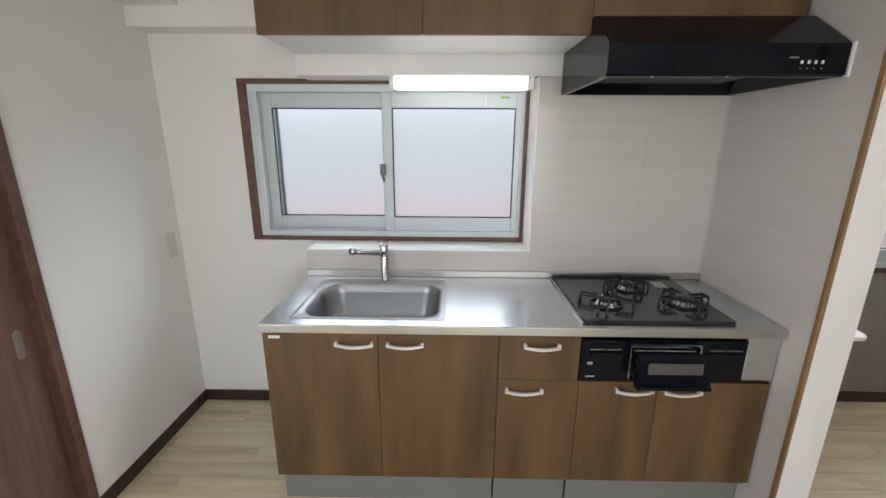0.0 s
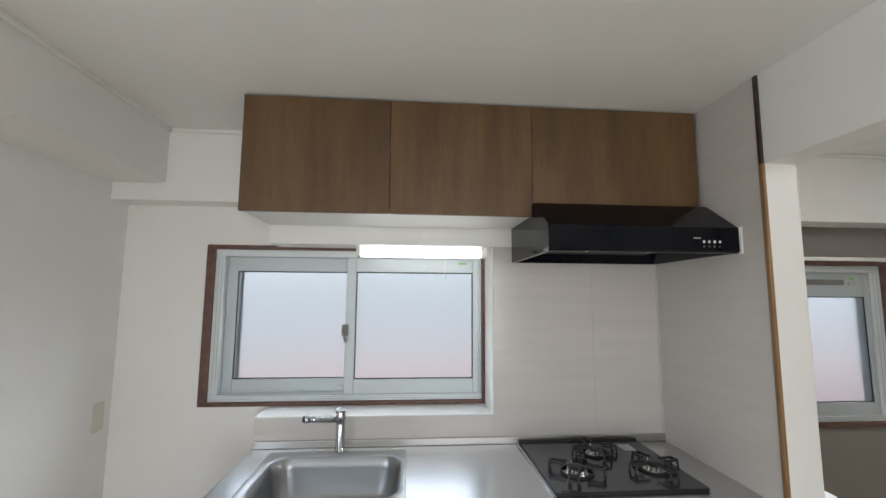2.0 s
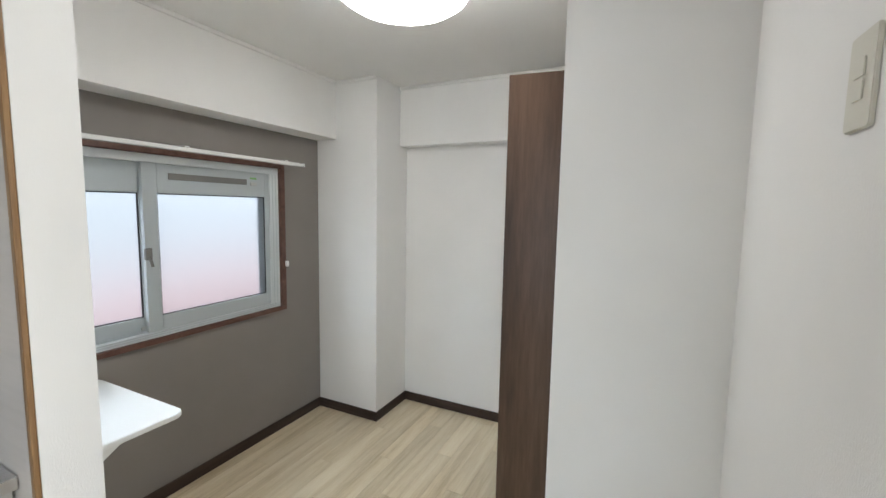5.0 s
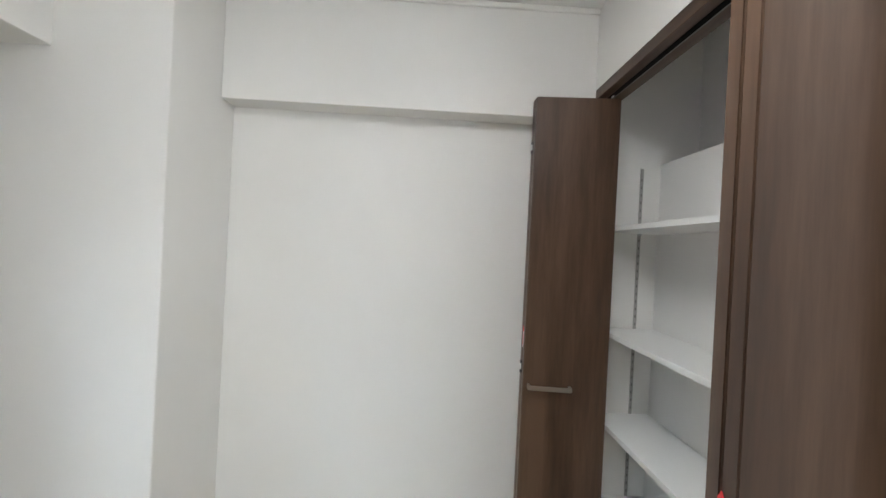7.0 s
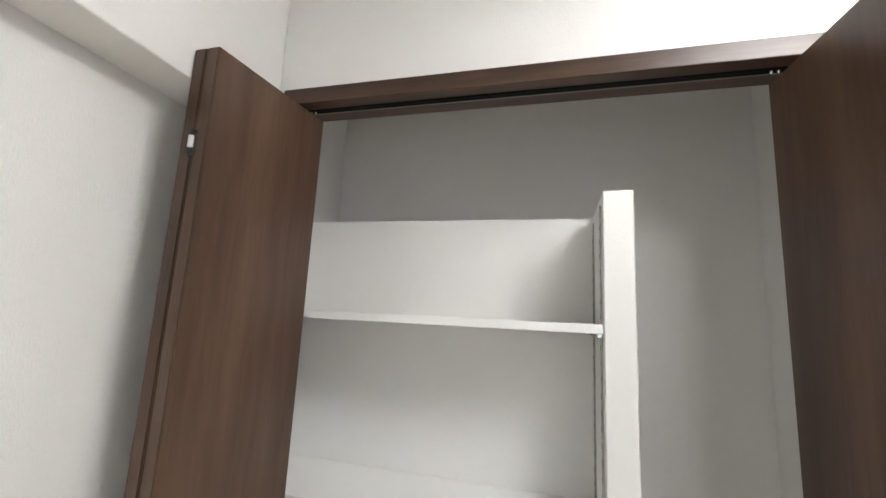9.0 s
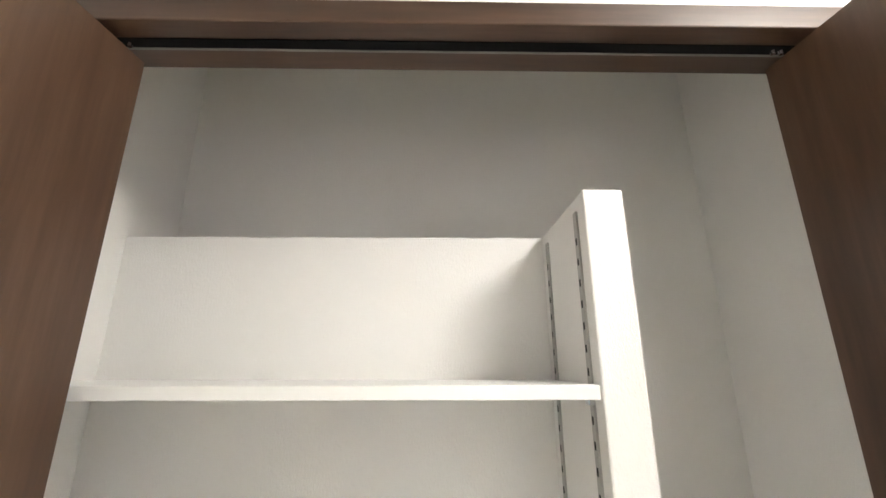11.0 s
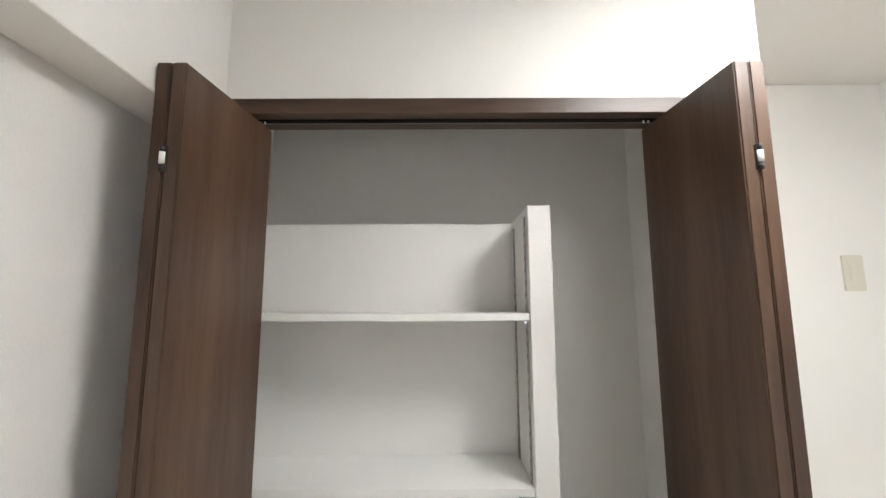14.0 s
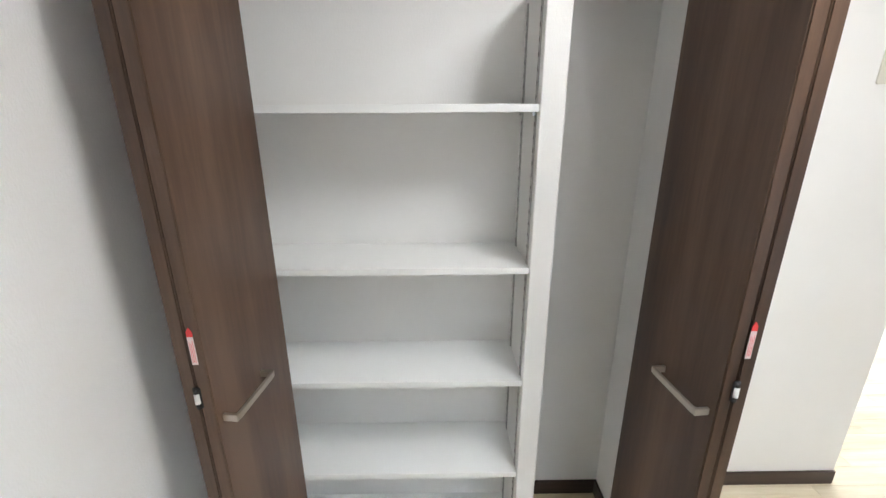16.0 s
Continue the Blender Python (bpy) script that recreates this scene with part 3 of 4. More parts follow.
def sink_bowl():
    """Rim, rounded bowl and floor lofted from rounded outlines."""
    b = bmesh.new()
    levels = [(0.0, 0.003, 0.0, S), (0.003, 0.02, 0.004, (S[0] + 0.006, S[1] + 0.006, S[2] - 0.006, S[3] - 0.006)),
              (-0.001, 0.085, 0.0, (-0.246, 1.497, 0.316, 1.893)), (-0.006, 0.085, 0.0, (-0.240, 1.503, 0.310, 1.887)),
              (-0.05, 0.088, 0.0, (-0.234, 1.509, 0.304, 1.881)), (-0.14, 0.09, 0.0, (-0.222, 1.521, 0.292, 1.868)),
              (-0.168, 0.08, 0.0, (-0.205, 1.538, 0.275, 1.851)), (-0.176, 0.06, 0.0, (-0.16, 1.58, 0.23, 1.81))]
    rings = [[b.verts.new((x, y, 0.8725 + z)) for x, y in ring_outline(*r, rad, 10)] for z, rad, _, r in levels]
    for r0, r1 in zip(rings, rings[1:]):
        for k in range(len(r0)):
            j = (k + 1) % len(r0)
            b.faces.new((r0[k], r0[j], r1[j], r1[k]))
    b.faces.new(rings[-1])
    bmesh.ops.recalc_face_normals(b, faces=b.faces)
    for f in b.faces:
        if f.calc_center_median().z > 0.87 and f.normal.z < 0:
            f.normal_flip()
    return b


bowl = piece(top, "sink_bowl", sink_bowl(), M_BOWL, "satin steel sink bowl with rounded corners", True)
sub(bowl, "drain", lathe([(0.06, 0.0), (0.058, 0.004), (0.048, 0.005), (0.045, 0.001), (0.01, 0.0)], (0.03, 1.72, 0.697)), M_STEEL_EDGE, "round steel drain", True)

fc = empty("kitchen_faucet", (0.031, 1.949, 0.872), "chrome single-lever faucet behind the sink", "faucet")
piece(fc, "base", lathe([(0.026, 0), (0.026, 0.006), (0.021, 0.010), (0.0205, 0.118), (0.019, 0.124), (0.005, 0.125)], (0.031, 1.949, 0.872), 28), M_CHROME, "", True)
piece(fc, "neck", lathe([(0.021, 0.0), (0.0225, 0.004), (0.0225, 0.048), (0.018, 0.056), (0.004, 0.058)], (0.031, 1.949, 0.999), 28), M_CHROME, "", True)
piece(fc, "spout", tube([(0.031, 1.94, 1.012), (-0.01, 1.915, 1.020), (-0.06, 1.885, 1.030), (-0.098, 1.862, 1.038)], 0.0135, 18), M_CHROME, "straight chrome spout", True)
piece(fc, "aerator", cyl((-0.094, 1.865, 1.037), (-0.112, 1.853, 1.041), 0.017, 0.016, 20), M_CHROME, "", True)
piece(fc, "aerator_mouth", cyl((-0.112, 1.853, 1.041), (-0.1145, 1.8515, 1.0415), 0.0125, 0.0125, 20), M_BLACK_MATT)
piece(fc, "lever", box(0.012, 1.900, 1.052, 0.036, 1.955, 1.066, 0.005), M_CHROME, "short chrome lever")

# gas hob
hob = empty("gas_hob", (1.156, 1.72, 0.872), "dark glass gas hob with three burners set in the worktop", "hob")
piece(hob, "glass_plate", prism(ring_outline(0.866, 1.464, 1.450, 1.962, 0.014), "z", 0.8725, 0.885, 0.004), M_HOB, "dark grey glass top")
piece(hob, "side_strip", box(0.855, 1.455, 0.8725, 0.8655, 1.985, 0.879, 0.002), M_CHROME, "pale metal edge strip")
piece(hob, "vent_strip", box(0.868, 1.9625, 0.8725, 1.447, 1.986, 0.892, 0.004), M_BLACK_MATT, "black slotted exhaust strip")
# pale grey rectangle towards the back right of the glass
piece(hob, "label", box(1.318, 1.835, 0.8855, 1.375, 1.915, 0.8862), material("pale_grey_patch", (0.45, 0.45, 0.43), 0.4), "pale grey rectangle on the hob glass")
piece(hob, "mark", box(0.895, 1.478, 0.8855, 0.935, 1.487, 0.886), M_BLACK_MATT)
for bx, by, br, turn in ((1.009, 1.628, 0.036, 62), (1.169, 1.818, 0.029, 8), (1.337, 1.640, 0.034, 12)):
    bn = piece(hob, "burner", lathe([(br + 0.012, 0), (br + 0.012, 0.004), (br + 0.004, 0.006), (br + 0.002, 0.016), (br - 0.004, 0.019), (0.006, 0.019)], (bx, by, 0.885), 30), M_BURNER, "round metal burner", True)
    sub(bn, "cap", lathe([(br - 0.002, 0.0), (br - 0.002, 0.005), (br - 0.008, 0.008), (0.004, 0.009)], (bx, by, 0.9035), 30), M_IRON, "black burner cap", True)
    sub(bn, "igniter", cyl((bx - 0.004, by + br + 0.006, 0.889), (bx - 0.004, by + br + 0.006, 0.915), 0.003, 0.0015, 8), M_PLASTIC)
    ps = piece(hob, "pan_support", tube([(bx + (br + 0.026) * math.cos(t * math.pi / 12), by + (br + 0.026) * math.sin(t * math.pi / 12), 0.889) for t in range(25)], 0.0042, 6), M_IRON, "black iron pan support", True)
    for a in (turn, turn + 90, turn + 180, turn + 270):
        d, s = Vector((math.cos(radians(a)), math.sin(radians(a)), 0)), Vector((-math.sin(radians(a)), math.cos(radians(a)), 0))
        c = Vector((bx, by, 0))
        i, k, w = br + 0.004, br + 0.070, 0.017
        loop = [(i, -w, 0.921), (i + 0.01, -w, 0.9165), (k - 0.006, -w, 0.9165), (k, -w + 0.004, 0.9155), (k, 0, 0.914), (k, w - 0.004, 0.9155), (k - 0.006, w, 0.9165), (i + 0.01, w, 0.9165), (i, w, 0.921)]
        sub(ps, "prong", tube([c + d * u + s * v + Vector((0, 0, z)) for u, v, z in loop], 0.0052, 6), M_IRON, "", True)
        for v in (-w, w):
            sub(ps, "leg", tube([c + d * (k - 0.004) + s * v + Vector((0, 0, 0.915)), c + d * (k + 0.001) + s * v + Vector((0, 0, 0.8855))], 0.0044, 6), M_IRON)

# grill under the hob, its door drawn out
gr = empty("fish_grill", (1.17, 1.5, 0.643), "black gas grill with its glass-fronted tray drawn out", "grill")
OX0, OX1, OZ0, OZ1 = 1.045, 1.312, 0.655, 0.803
for nm, b in (("control_panel", (0.860, DF - 0.004, 0.643, OX0, DF + 0.02, 0.819)), ("control_panel", (OX1, DF - 0.004, 0.643, 1.484, DF + 0.02, 0.819)),
              ("top_bar", (OX0, DF - 0.003, OZ1, OX1, DF + 0.02, 0.819)), ("bottom_bar", (OX0, DF - 0.003, 0.643, OX1, DF + 0.02, OZ0))):
    piece(gr, nm, box(*b, 0.002), M_BLACK, "glossy black panel")
for x0 in (0.892, 0.955, 1.345, 1.410):
    piece(gr, "slot", box(x0, DF - 0.0065, 0.792, x0 + 0.055, DF - 0.0045, 0.803, 0.0008), M_STRIP)
    piece(gr, "slot_edge", box(x0, DF - 0.0068, 0.778, x0 + 0.055, DF - 0.0045, 0.781), M_GREYPLATE)
for x0, x1 in ((0.892, 1.015), (1.342, 1.468)):
    piece(gr, "knob_bar", box(x0, DF - 0.012, 0.742, x1, DF - 0.0042, 0.768, 0.004), M_BLACK, "black push knob bar")
piece(gr, "maker_bar", box(0.882, DF - 0.0055, 0.661, 0.918, DF - 0.0042, 0.666), M_SILVER)
piece(gr, "indicator", box(0.886, DF - 0.0055, 0.715, 0.905, DF - 0.0042, 0.726), M_SILVER)
f = 0.006
bm = box(OX0, DF - 0.008, OZ0, OX0 + f, DF + 0.016, OZ1, 0.001)
bm = join(bm, box(OX1 - f, DF - 0.008, OZ0, OX1, DF + 0.016, OZ1, 0.001))
bm = join(bm, box(OX0, DF - 0.008, OZ1 - f, OX1, DF + 0.016, OZ1, 0.001))
piece(gr, "mouth_frame", bm, M_CHROME, "bright metal mouth of the oven")
bm = box(OX0, 1.80, OZ0, OX1, 1.81, OZ1)
bm = join(bm, box(OX0 - 0.004, DF + 0.02, OZ0, OX0, 1.80, OZ1))
bm = join(bm, box(OX1, DF + 0.02, OZ0, OX1 + 0.004, 1.80, OZ1))
bm = join(bm, box(OX0, DF + 0.02, OZ1, OX1, 1.80, OZ1 + 0.004))
bm = join(bm, box(OX0, DF + 0.02, OZ0 - 0.004, OX1, 1.80, OZ0))
piece(gr, "oven_lining", bm, M_BLACK_MATT)
for i in range(9):
    xx = OX0 + 0.024 + i * 0.027
    piece(gr, "rack_bar", tube([(xx, 1.41, 0.742), (xx, 1.77, 0.742)], 0.0022, 6), M_CHROME)
for zz in (0.70, 0.742):
    piece(gr, "rack_rail", tube([(OX0 + 0.018, 1.40, zz), (OX0 + 0.018, 1.775, zz)], 0.003, 6), M_CHROME)
    piece(gr, "rack_rail", tube([(OX1 - 0.018, 1.40, zz), (OX1 - 0.018, 1.775, zz)], 0.003, 6), M_CHROME)
for i in range(12):
    yy = 1.412 + i * 0.030
    piece(gr, "rack_bar", tube([(OX0 + 0.018, yy, 0.772), (OX1 - 0.018, yy, 0.772)], 0.0022, 6), M_CHROME)
piece(gr, "tray", box(OX0 + 0.012, 1.395, 0.668, OX1 - 0.012, 1.77, 0.690, 0.004), M_BLACK_MATT)
gd = piece(gr, "grill_door", prism([(1.390, 0.791), (1.378, 0.794), (1.368, 0.672), (1.358, 0.668), (1.356, 0.654), (1.388, 0.654)], "x", OX0 + 0.003, OX1 + 0.011, 0.002), M_BLACK, "black grill door with a glass slot")
sub(gd, "door_glass", prism([(1.3715, 0.760), (1.3685, 0.760), (1.3655, 0.717), (1.3685, 0.717)], "x", OX0 + 0.040, OX1 - 0.026), material("grill_glass", (0.085, 0.08, 0.07), 0.12), "greyish glass slot")
tagged(part("filler_panel", box(1.487, DF + 0.002, 0.650, 1.606, DF + 0.018, 0.832, 0.003), M_SILVER), "silver grey filler panel beside the grill", "panel")


# wall cabinets
def wall_unit(x0, x1, z0, z1, doors, label):
    u = empty("wall_cabinet", ((x0 + x1) / 2, 1.8, z0), label, "cabinet", "wall cabinets over the worktop")
    piece(u, "carcass", box(x0, 1.651, z0 + 0.003, x1, SP_Y - 0.001, z1 - 0.002, 0.001), M_PLASTIC, "white cabinet body")
    for a, b in doors:
        piece(u, "door", box(a, 1.63, z0, b, 1.650, z1, 0.002), M_CAB, "brown wood-grain door")
    return u


wu = wall_unit(-0.350, 0.847, 1.912, 2.396, [(-0.352, 0.2472), (0.2486, 0.8480)], "brown wood-grain wall cabinet with two doors")
piece(wu, "end_panel", box(-0.3535, 1.651, 1.922, -0.3505, SP_Y, 2.396), M_CAB)
wall_unit(0.850, 1.590, 1.967, 2.396, [(0.8494, 1.590)], "brown wood-grain wall cabinet over the range hood")
piece(wu, "catch", box(0.242, 1.627, 1.906, 0.254, 1.64, 1.911, 0.001), M_PLASTIC)

# range hood
hd = empty("range_hood", (1.226, 1.7, 1.745), "black enamel slanted range hood under the wall cabinet", "range hood")
HP = [(2.003, 1.744), (1.452, 1.750), (1.440, 1.756), (1.440, 1.848), (1.560, 1.934), (1.606, 1.966), (2.003, 1.966)]
b = bmesh.new()
lo, hi = [b.verts.new((0.849, *p)) for p in HP], [b.verts.new((1.604, *p)) for p in HP]
b.faces.new(lo), b.faces.new(hi[::-1])
for i in range(1, len(HP)):
    j = (i + 1) % len(HP)
    b.faces.new((lo[i], hi[i], hi[j], lo[j]))
inner = [b.verts.new(p) for p in ((0.868, 1.985, 1.7442), (1.585, 1.985, 1.7442), (1.585, 1.466, 1.7498), (0.868, 1.466, 1.7498))]
deep = [b.verts.new(p) for p in ((0.90, 1.95, 1.792), (1.553, 1.95, 1.792), (1.553, 1.52, 1.792), (0.90, 1.52, 1.792))]
rim = [lo[0], hi[0], hi[1], lo[1]]
for k in range(4):
    j = (k + 1) % 4
    b.faces.new((rim[k], rim[j], inner[j], inner[k]))
    b.faces.new((inner[k], inner[j], deep[j], deep[k]))
b.faces.new(deep)
bmesh.ops.recalc_face_normals(b, faces=b.faces)
piece(hd, "shell", b, M_BLACK, "glossy black enamel shell")
piece(hd, "filter", box(0.95, 1.54, 1.786, 1.50, 1.93, 1.791, 0.002), M_BLACK_MATT)
for k in range(4):
    bt = piece(hd, "button", box(1.455 + k * 0.0215, 1.4355, 1.787, 1.462 + k * 0.0215, 1.440, 1.797, 0.001), M_PLASTIC, "small white push button")
    piece(hd, "button_mark", box(1.4565 + k * 0.0215, 1.4392, 1.772, 1.4605 + k * 0.0215, 1.440, 1.776), M_SILVER)
piece(hd, "maker_bar", box(1.418, 1.4392, 1.804, 1.448, 1.440, 1.808), M_SILVER)
piece(hd, "edge_seal", box(1.6045, 1.430, 1.748, 1.6115, 1.447, 1.852, 0.002), M_PLASTIC, "white sealing strip")
for xx in (1.0, 1.24):
    piece(hd, "screw", cyl((xx, 1.452, 1.7515), (xx, 1.452, 1.7475), 0.004, 0.003, 10), M_SILVER)

# tube light over the window
tl = empty("tube_lamp", (0.39, 1.96, 1.825), "lit white tube lamp mounted over the kitchen window", "lamp")
piece(tl, "base", box(0.072, 1.950, 1.815, 0.722, 2.000, 1.8245, 0.002), M_PLASTIC)
piece(tl, "cover", box(0.098, 1.938, 1.762, 0.684, 1.998, 1.8145, 0.012, 3), M_TUBE, "glowing white tube cover", True)
for x0, x1 in ((0.078, 0.098), (0.684, 0.716)):
    piece(tl, "end_cap", box(x0, 1.936, 1.760, x1, 2.000, 1.8145, 0.006), M_PLASTIC, "white end cap")
piece(tl, "pull_cord", tube([(0.505, 1.945, 1.765), (0.506, 1.945, 1.70), (0.507, 1.945, 1.675)], 0.0012, 6), M_PLASTIC)
piece(tl, "cord_knob", cyl((0.507, 1.945, 1.676), (0.507, 1.945, 1.655), 0.003, 0.0042, 10), M_PLASTIC)


def wall_plate(place, size, axis, rocker, label):
    x, y, z = place
    w, h = size
    p = empty("wall_plate", place, label, "switch plate")
    o = [(a, b) for a, b in ring_outline(-w / 2, -h / 2, w / 2, h / 2, 0.006, 3)]
    if axis == "x":
        bm = prism([(y + a, z + b) for a, b in o], "x", x, x + 0.006, 0.0015)
        b2 = [box(x + 0.006, y - 0.014, z - 0.03 + k, x + 0.0085, y + 0.014, z - 0.006 + k, 0.001) for k in rocker]
    else:
        bm = prism([(x + a, z + b) for a, b in o], "y", y, y + 0.006, 0.0015)
        b2 = [box(x - 0.014, y + 0.006, z - 0.03 + k, x + 0.014, y + 0.0085, z - 0.006 + k, 0.001) for k in rocker]
    piece(p, "plate", bm, M_CREAM, "cream plastic plate")
    for q in b2:
        piece(p, "rocker", q, M_CREAM)
    return p


wall_plate((XW, 2.107, 0.994), (0.066, 0.135), "x", (0.0,), "blank cream wall plate near the kitchen corner")
wall_plate((1.931, OPEN_S, 1.709), (0.074, 0.124), "y", (0.005, 0.034), "cream switch plate on the short white wall")

# ---- room ----
cl = empty("ceiling_lamp", (2.60, 0.95, CEIL), "lit round white ceiling lamp", "lamp")
piece(cl, "base", lathe([(0.20, 0.0), (0.236, -0.012), (0.250, -0.054), (0.226, -0.060)], (2.60, 0.95, CEIL - 0.0005), 48), M_SILVER, "grey metal base ring", True)
piece(cl, "shade", lathe([(0.215, -0.050), (0.244, -0.053), (0.252, -0.062), (0.246, -0.078), (0.215, -0.098), (0.15, -0.117), (0.075, -0.128), (0.005, -0.131)], (2.60, 0.95, CEIL), 56), M_DOME, "glowing white dome shade", True)

cr = empty("curtain_rail", (2.53, 2.12, 1.8), "white double curtain rail over the window", "curtain rail")
for yy, zz in ((2.100, 1.788), (2.150, 1.796)):
    piece(cr, "rail", box(1.79, yy, zz, 3.262, yy + 0.014, zz + 0.018, 0.003), M_PLASTIC, "white metal rail")
    piece(cr, "end_cap", box(3.262, yy - 0.002, zz - 0.002, 3.272, yy + 0.016, zz + 0.020, 0.003), M_PLASTIC)
for xx in (1.95, 2.5, 3.12):
    piece(cr, "bracket", box(xx - 0.012, 2.10, 1.807, xx + 0.012, YG - 0.0005, 1.815, 0.002), M_PLASTIC)
for k in range(11):
    piece(cr, "runner", box(3.02 + k * 0.021, 2.103, 1.783, 3.027 + k * 0.021, 2.111, 1.7885, 0.002), M_PLASTIC)
tagged(part("tassel_hook", box(3.219, YG - 0.050, 1.128, 3.236, YG - 0.026, 1.166, 0.005), M_PLASTIC), "small white hook on the window surround", "hook")

dk = empty("wall_table", (1.94, 1.94, 0.73), "small white wall-mounted table with rounded corners", "table")
o = ring_outline(WX1 + 0.011, 1.628, 2.150, YG - 0.001, 0.045, 6)
piece(dk, "tabletop", prism(o, "z", 0.728, 0.747, 0.003), M_SHELF, "white rounded tabletop")
for yy in (1.72, 2.12):
    piece(dk, "bracket", prism([(WX1 + 0.0005, 0.727), (WX1 + 0.0005, 0.55), (WX1 + 0.02, 0.55), (2.02, 0.712), (2.02, 0.727)], "y", yy, yy + 0.02), M_PLASTIC, "white bracket")

# ---- closet ----
fr = empty("door_2", (3.31, CL_Y, 0), "dark walnut closet door frame with a ceiling track", "door frame", kind="structure")
piece(fr, "head_board", box(2.735, 0.254, 2.055, 3.848, CL_Y + 0.006, 2.0935, 0.002), M_LEAF_H, "walnut head board")
piece(fr, "jamb_east", box(3.823, 0.268, 0, 3.848, CL_Y + 0.006, 2.0545, 0.002), M_LEAF)
piece(fr, "jamb_west", box(2.735, 0.268, 0, 2.797, CL_Y + 0.006, 2.0545, 0.002), M_LEAF)
piece(fr, "track", box(2.80, 0.300, 2.0525, 3.82, 0.316, 2.0548), M_STRIP, "black track")
piece(fr, "track_edge", box(2.80, 0.296, 2.0515, 3.82, 0.2995, 2.0548), M_GREYPLATE)
for xx in (2.840, 2.852, 3.783, 3.795):
    piece(fr, "pivot", cyl((xx, 0.308, 2.0524), (xx, 0.308, 2.046), 0.0042, 0.003, 12), M_CHROME)


def slab(back, front, thick, side, z0, z1, front_thick=0.0262):
    """An upright door leaf between two plan points, thickened to one side."""
    a, c = Vector(back), Vector(front)
    d = (c - a).normalized()
    n = Vector((d.y, -d.x)) * side
    p = [a, c, c + Vector((math.copysign(front_thick, n.x), 0)), a + n * thick]
    return prism([tuple(q) for q in p], "z", z0, z1, 0.0024)


def bifold(mirror, label):
    """A pair of leaves folded together; mirror puts it on the other jamb."""
    def X(x):
        return 6.6285 - x if mirror else x
    s = -1 if mirror else 1
    e = empty("bifold_door", (X(3.82), 0.45, 0), label, "closet door", "folding closet doors")
    b1, f1 = (2.845 if mirror else 3.777, 0.280), (X(3.8075), 0.580)
    b2, f2 = (2.7995 if mirror else 3.8215, 0.284), (X(3.8625), 0.580)
    inner_leaf = piece(e, "leaf", slab(b1, f1, 0.0215, s, 0.012, 2.0415), M_LEAF, "dark walnut door leaf")
    piece(e, "leaf", slab(b2, f2, 0.0215, -s, 0.012, 2.0415, 0.0270), M_LEAF, "dark walnut door leaf")
    d = (Vector(f1) - Vector(b1)).normalized()
    n = Vector((-d.y, d.x)) * s
    pts = []
    for t, h in ((0.130, 0.0), (0.130, 0.028), (0.140, 0.033), (0.275, 0.033), (0.285, 0.028), (0.285, 0.0)):
        q = Vector(b1) + d * t + n * h
        pts.append(q)
    bar = prism([tuple(p) for p in (pts[1], pts[2], pts[3], pts[4], pts[4] - n * 0.007, pts[3] - n * 0.007 - d * 0.002, pts[2] - n * 0.007 + d * 0.002, pts[1] - n * 0.007)], "z", 0.976, 0.992, 0.0015)
    for a in (0.130, 0.278):
        q = Vector(b1) + d * a
        bar = join(bar, prism([tuple(w) for w in (q, q + n * 0.031, q + n * 0.031 + d * 0.008, q + d * 0.008)], "z", 0.976, 0.992, 0.001))
    sub(inner_leaf, "handle", bar, M_NICKEL, "satin nickel bar handle")
    hx = X(3.8345)
    for z in (1.86, 1.045):
        h = piece(e, "hinge", box(hx - 0.007, 0.574, z - 0.023, hx + 0.007, 0.5832, z + 0.023, 0.002), M_BLACK_MATT, "black folding hinge")
        sub(h, "hinge_roller", cyl((hx, 0.5835, z - 0.0105), (hx, 0.5835, z + 0.0105), 0.0052, 0.0052, 14), M_PLASTIC, "white hinge cover", True)
        for k in (-0.017, 0.017):
            sub(h, "knuckle", cyl((hx, 0.5825, z + k - 0.005), (hx, 0.5825, z + k + 0.005), 0.005, 0.005, 12), M_RUBBER, "", True)
    tx = 2.788 if mirror else 3.8245
    tg = piece(e, "tag", box(tx - 0.0055, 0.5815, 1.120, tx + 0.0055, 0.5830, 1.178), M_PINKPAPER, "white paper warning tag")
    sub(tg, "tag_tip", prism([(tx - 0.0055, 1.1785), (tx + 0.0055, 1.1785), (tx + 0.0055, 1.188), (tx, 1.197), (tx - 0.0055, 1.188)], "y", 0.5815, 0.5830), M_RED, "red tag tip")
    for k, h in ((0, 0.045), (1, 0.04), (2, 0.042)):
        sub(tg, "tag_line", box(tx - 0.0035 + k * 0.003, 0.5830, 1.125, tx - 0.0028 + k * 0.003, 0.5833, 1.125 + h), M_RED)
    return e


bifold(False, "dark walnut folding closet door, folded open, near the end wall")
bifold(True, "dark walnut folding closet door, folded open, by the short wall")

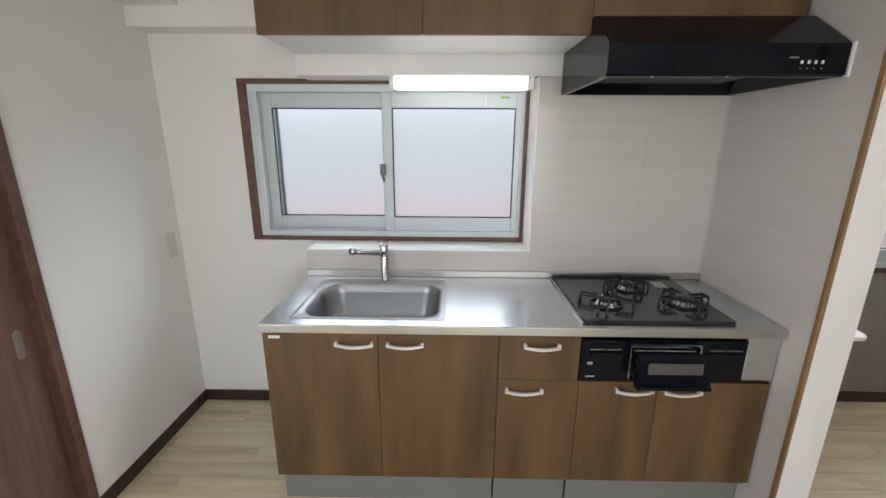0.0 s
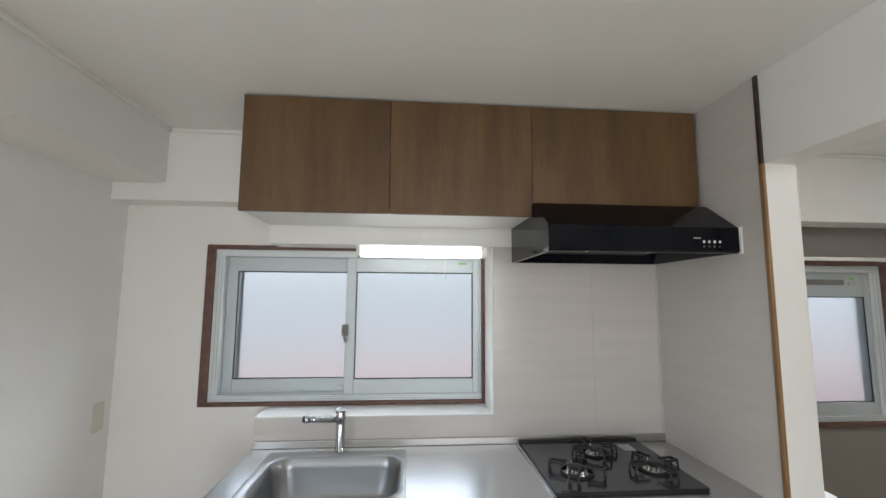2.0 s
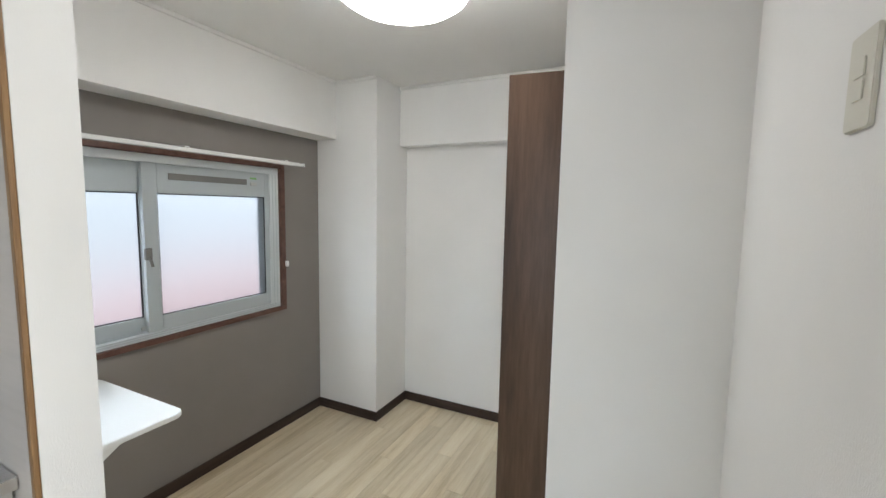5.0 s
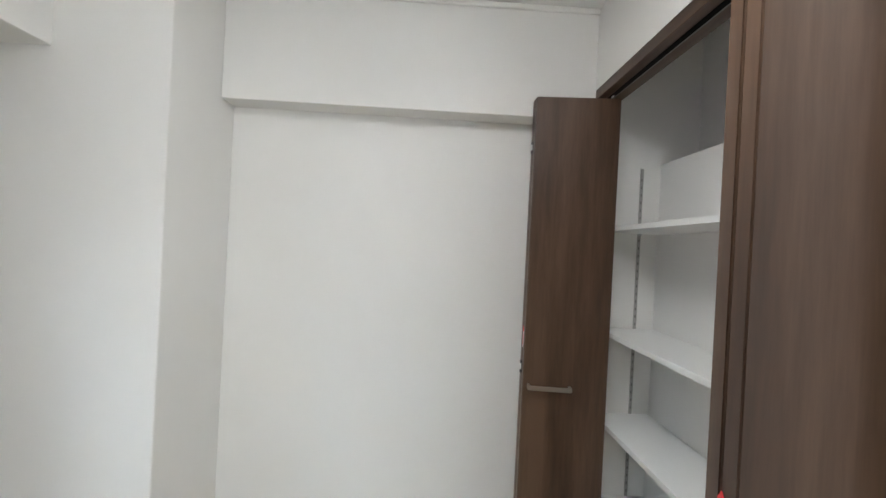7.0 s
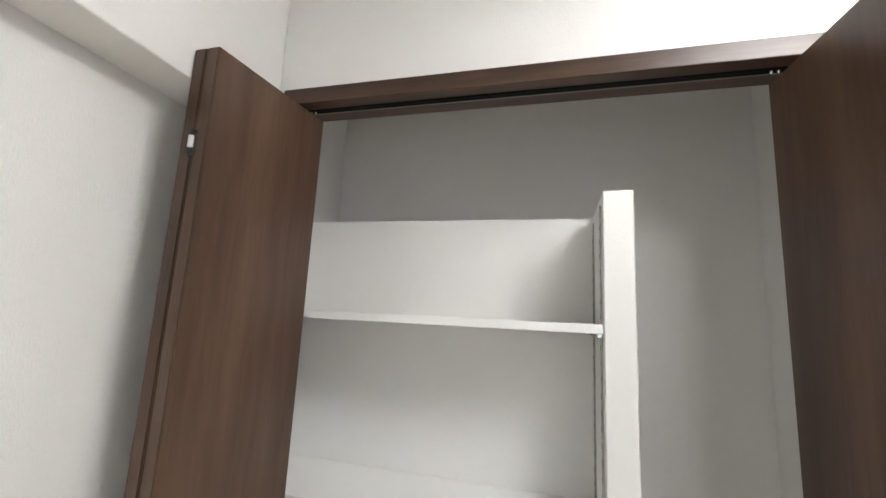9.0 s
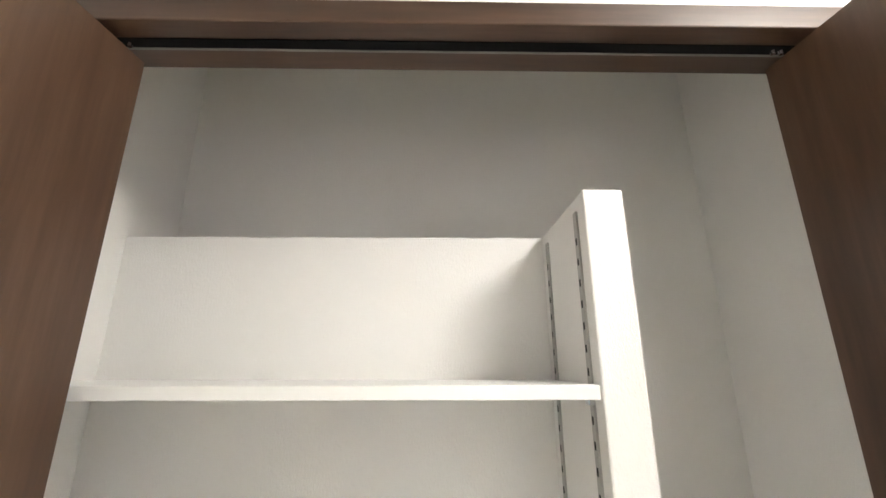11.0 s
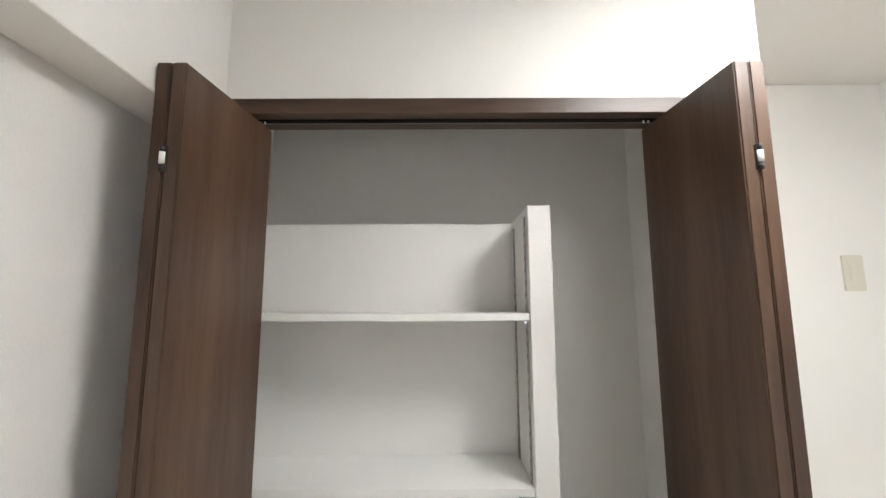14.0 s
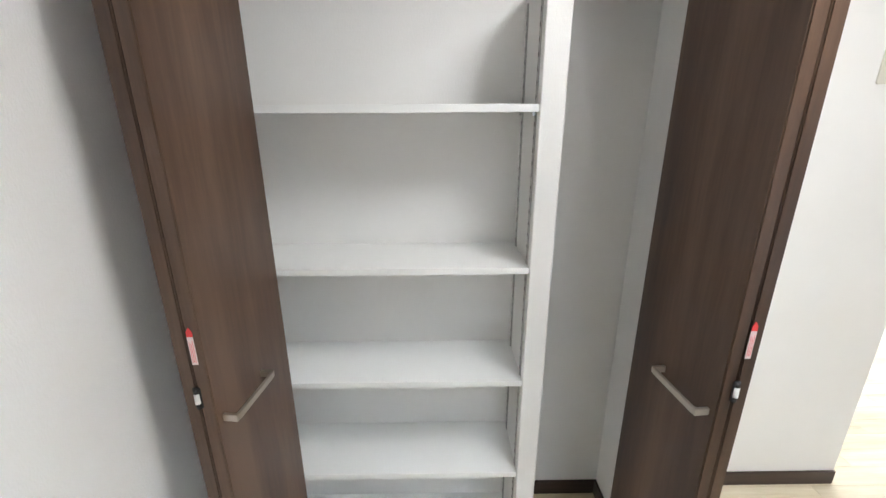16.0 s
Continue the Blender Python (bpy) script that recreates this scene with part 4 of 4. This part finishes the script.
for zb in (1.566, 1.166, 0.823, 0.492, 0.16):
    sh = empty("closet_shelf", (3.51, 0.14, zb), "white melamine closet shelf on slotted rails", "shelf", "closet shelves")
    piece(sh, "board", box(3.1365, 0.0315, zb, 3.9435, 0.257, zb + 0.018, 0.001), M_SHELF, "white shelf board")
    for xx, yy in ((3.137, 0.062), (3.137, 0.222), (3.935, 0.100)):
        piece(sh, "shelf_peg", box(xx, yy, zb - 0.008, xx + 0.008, yy + 0.012, zb - 0.0002), M_CHROME)
for xx, nm in ((3.1352, "divider"), (3.9415, "wall")):
    for yy in ((0.060, 0.220) if nm == "divider" else (0.100,)):
        rl = empty("shelf_rail", (xx, yy, 0.1), "slotted grey steel shelf rail in the closet", "rail", "slotted shelf rails")
        piece(rl, "strip", box(xx, yy, 0.07, xx + 0.0033, yy + 0.012, 1.828), M_SLOT, "slotted grey strip")
        sx = xx + 0.0033 if nm == "divider" else xx - 0.0004
        bm = bmesh.new()
        for k in range(56):
            z = 0.10 + k * 0.0305
            bm = join(bm, box(sx, yy + 0.0035, z, sx + 0.0004, yy + 0.0085, z + 0.010))
        tagged(piece(rl, "slot_row", bm, M_STRIP if nm == "divider" else M_GREYPLATE, "row of dark slots"), kind="stuff")

# hall beyond the short wall
# unseen wall, added to keep the southern lamp's light out of the hall
struct("wall_hall_shade", box(1.7, -1.75, 0, 2.45, -1.65, CEIL), M_WHITE, "unseen white wall added to shade the hall")
hd2 = empty("door_3", (2.44, -0.8, 0), "grey bathroom door with a louvre in the dim hall", "door", kind="structure")
piece(hd2, "door_panel", box(2.415, -1.25, 0.01, 2.449, -0.32, 1.95, 0.003), material("grey_bath_door", (0.42, 0.40, 0.35), 0.45), "grey door panel")
piece(hd2, "door_pull", prism(ring_outline(-0.60, 0.80, -0.57, 1.10, 0.012), "x", 2.402, 2.415, 0.002), M_SILVER)
piece(hd2, "knob", cyl((2.415, -0.62, 0.62), (2.395, -0.62, 0.62), 0.03, 0.028, 20), M_BLACK_MATT, "round black knob")
for k in range(4):
    piece(hd2, "louvre_slat", box(2.409, -0.80, 0.76 + k * 0.018, 2.415, -0.50, 0.770 + k * 0.018, 0.001), M_GREYPLATE)

# ---- floor planks ----
PW, PL = 0.101, 1.22
_sizes = {}
_floor = bpy.data.objects["floor"]


def plank_mesh(w, d):
    key = (round(w, 3), round(d, 3))
    if key not in _sizes:
        _sizes[key] = mesh("plank", prism([(0, 0), (d - 0.0012, 0), (d - 0.0012, 0.0), (d - 0.0012, -0.0)][:2] + [(d - 0.0012, 0.0037), (d - 0.002, 0.004), (0.0008, 0.004), (0, 0.0037)], "x", 0.0006, w - 0.0006), M_PLANK)
    return _sizes[key]


_row, _y = 0, -1.85
while _y < YG - 0.005:
    d = min(PW, YG - _y)
    x = XW - 0.12 - (_row * 0.47) % PL
    while x < XE:
        a, b = max(x, XW - 0.12), min(x + PL, XE)
        if b - a > 0.03:
            ob = new("plank", plank_mesh(b - a, d))
            ob.location = (a, _y, -0.004)
            ob.parent = _floor
        x += PL
    _row += 1
    _y += PW
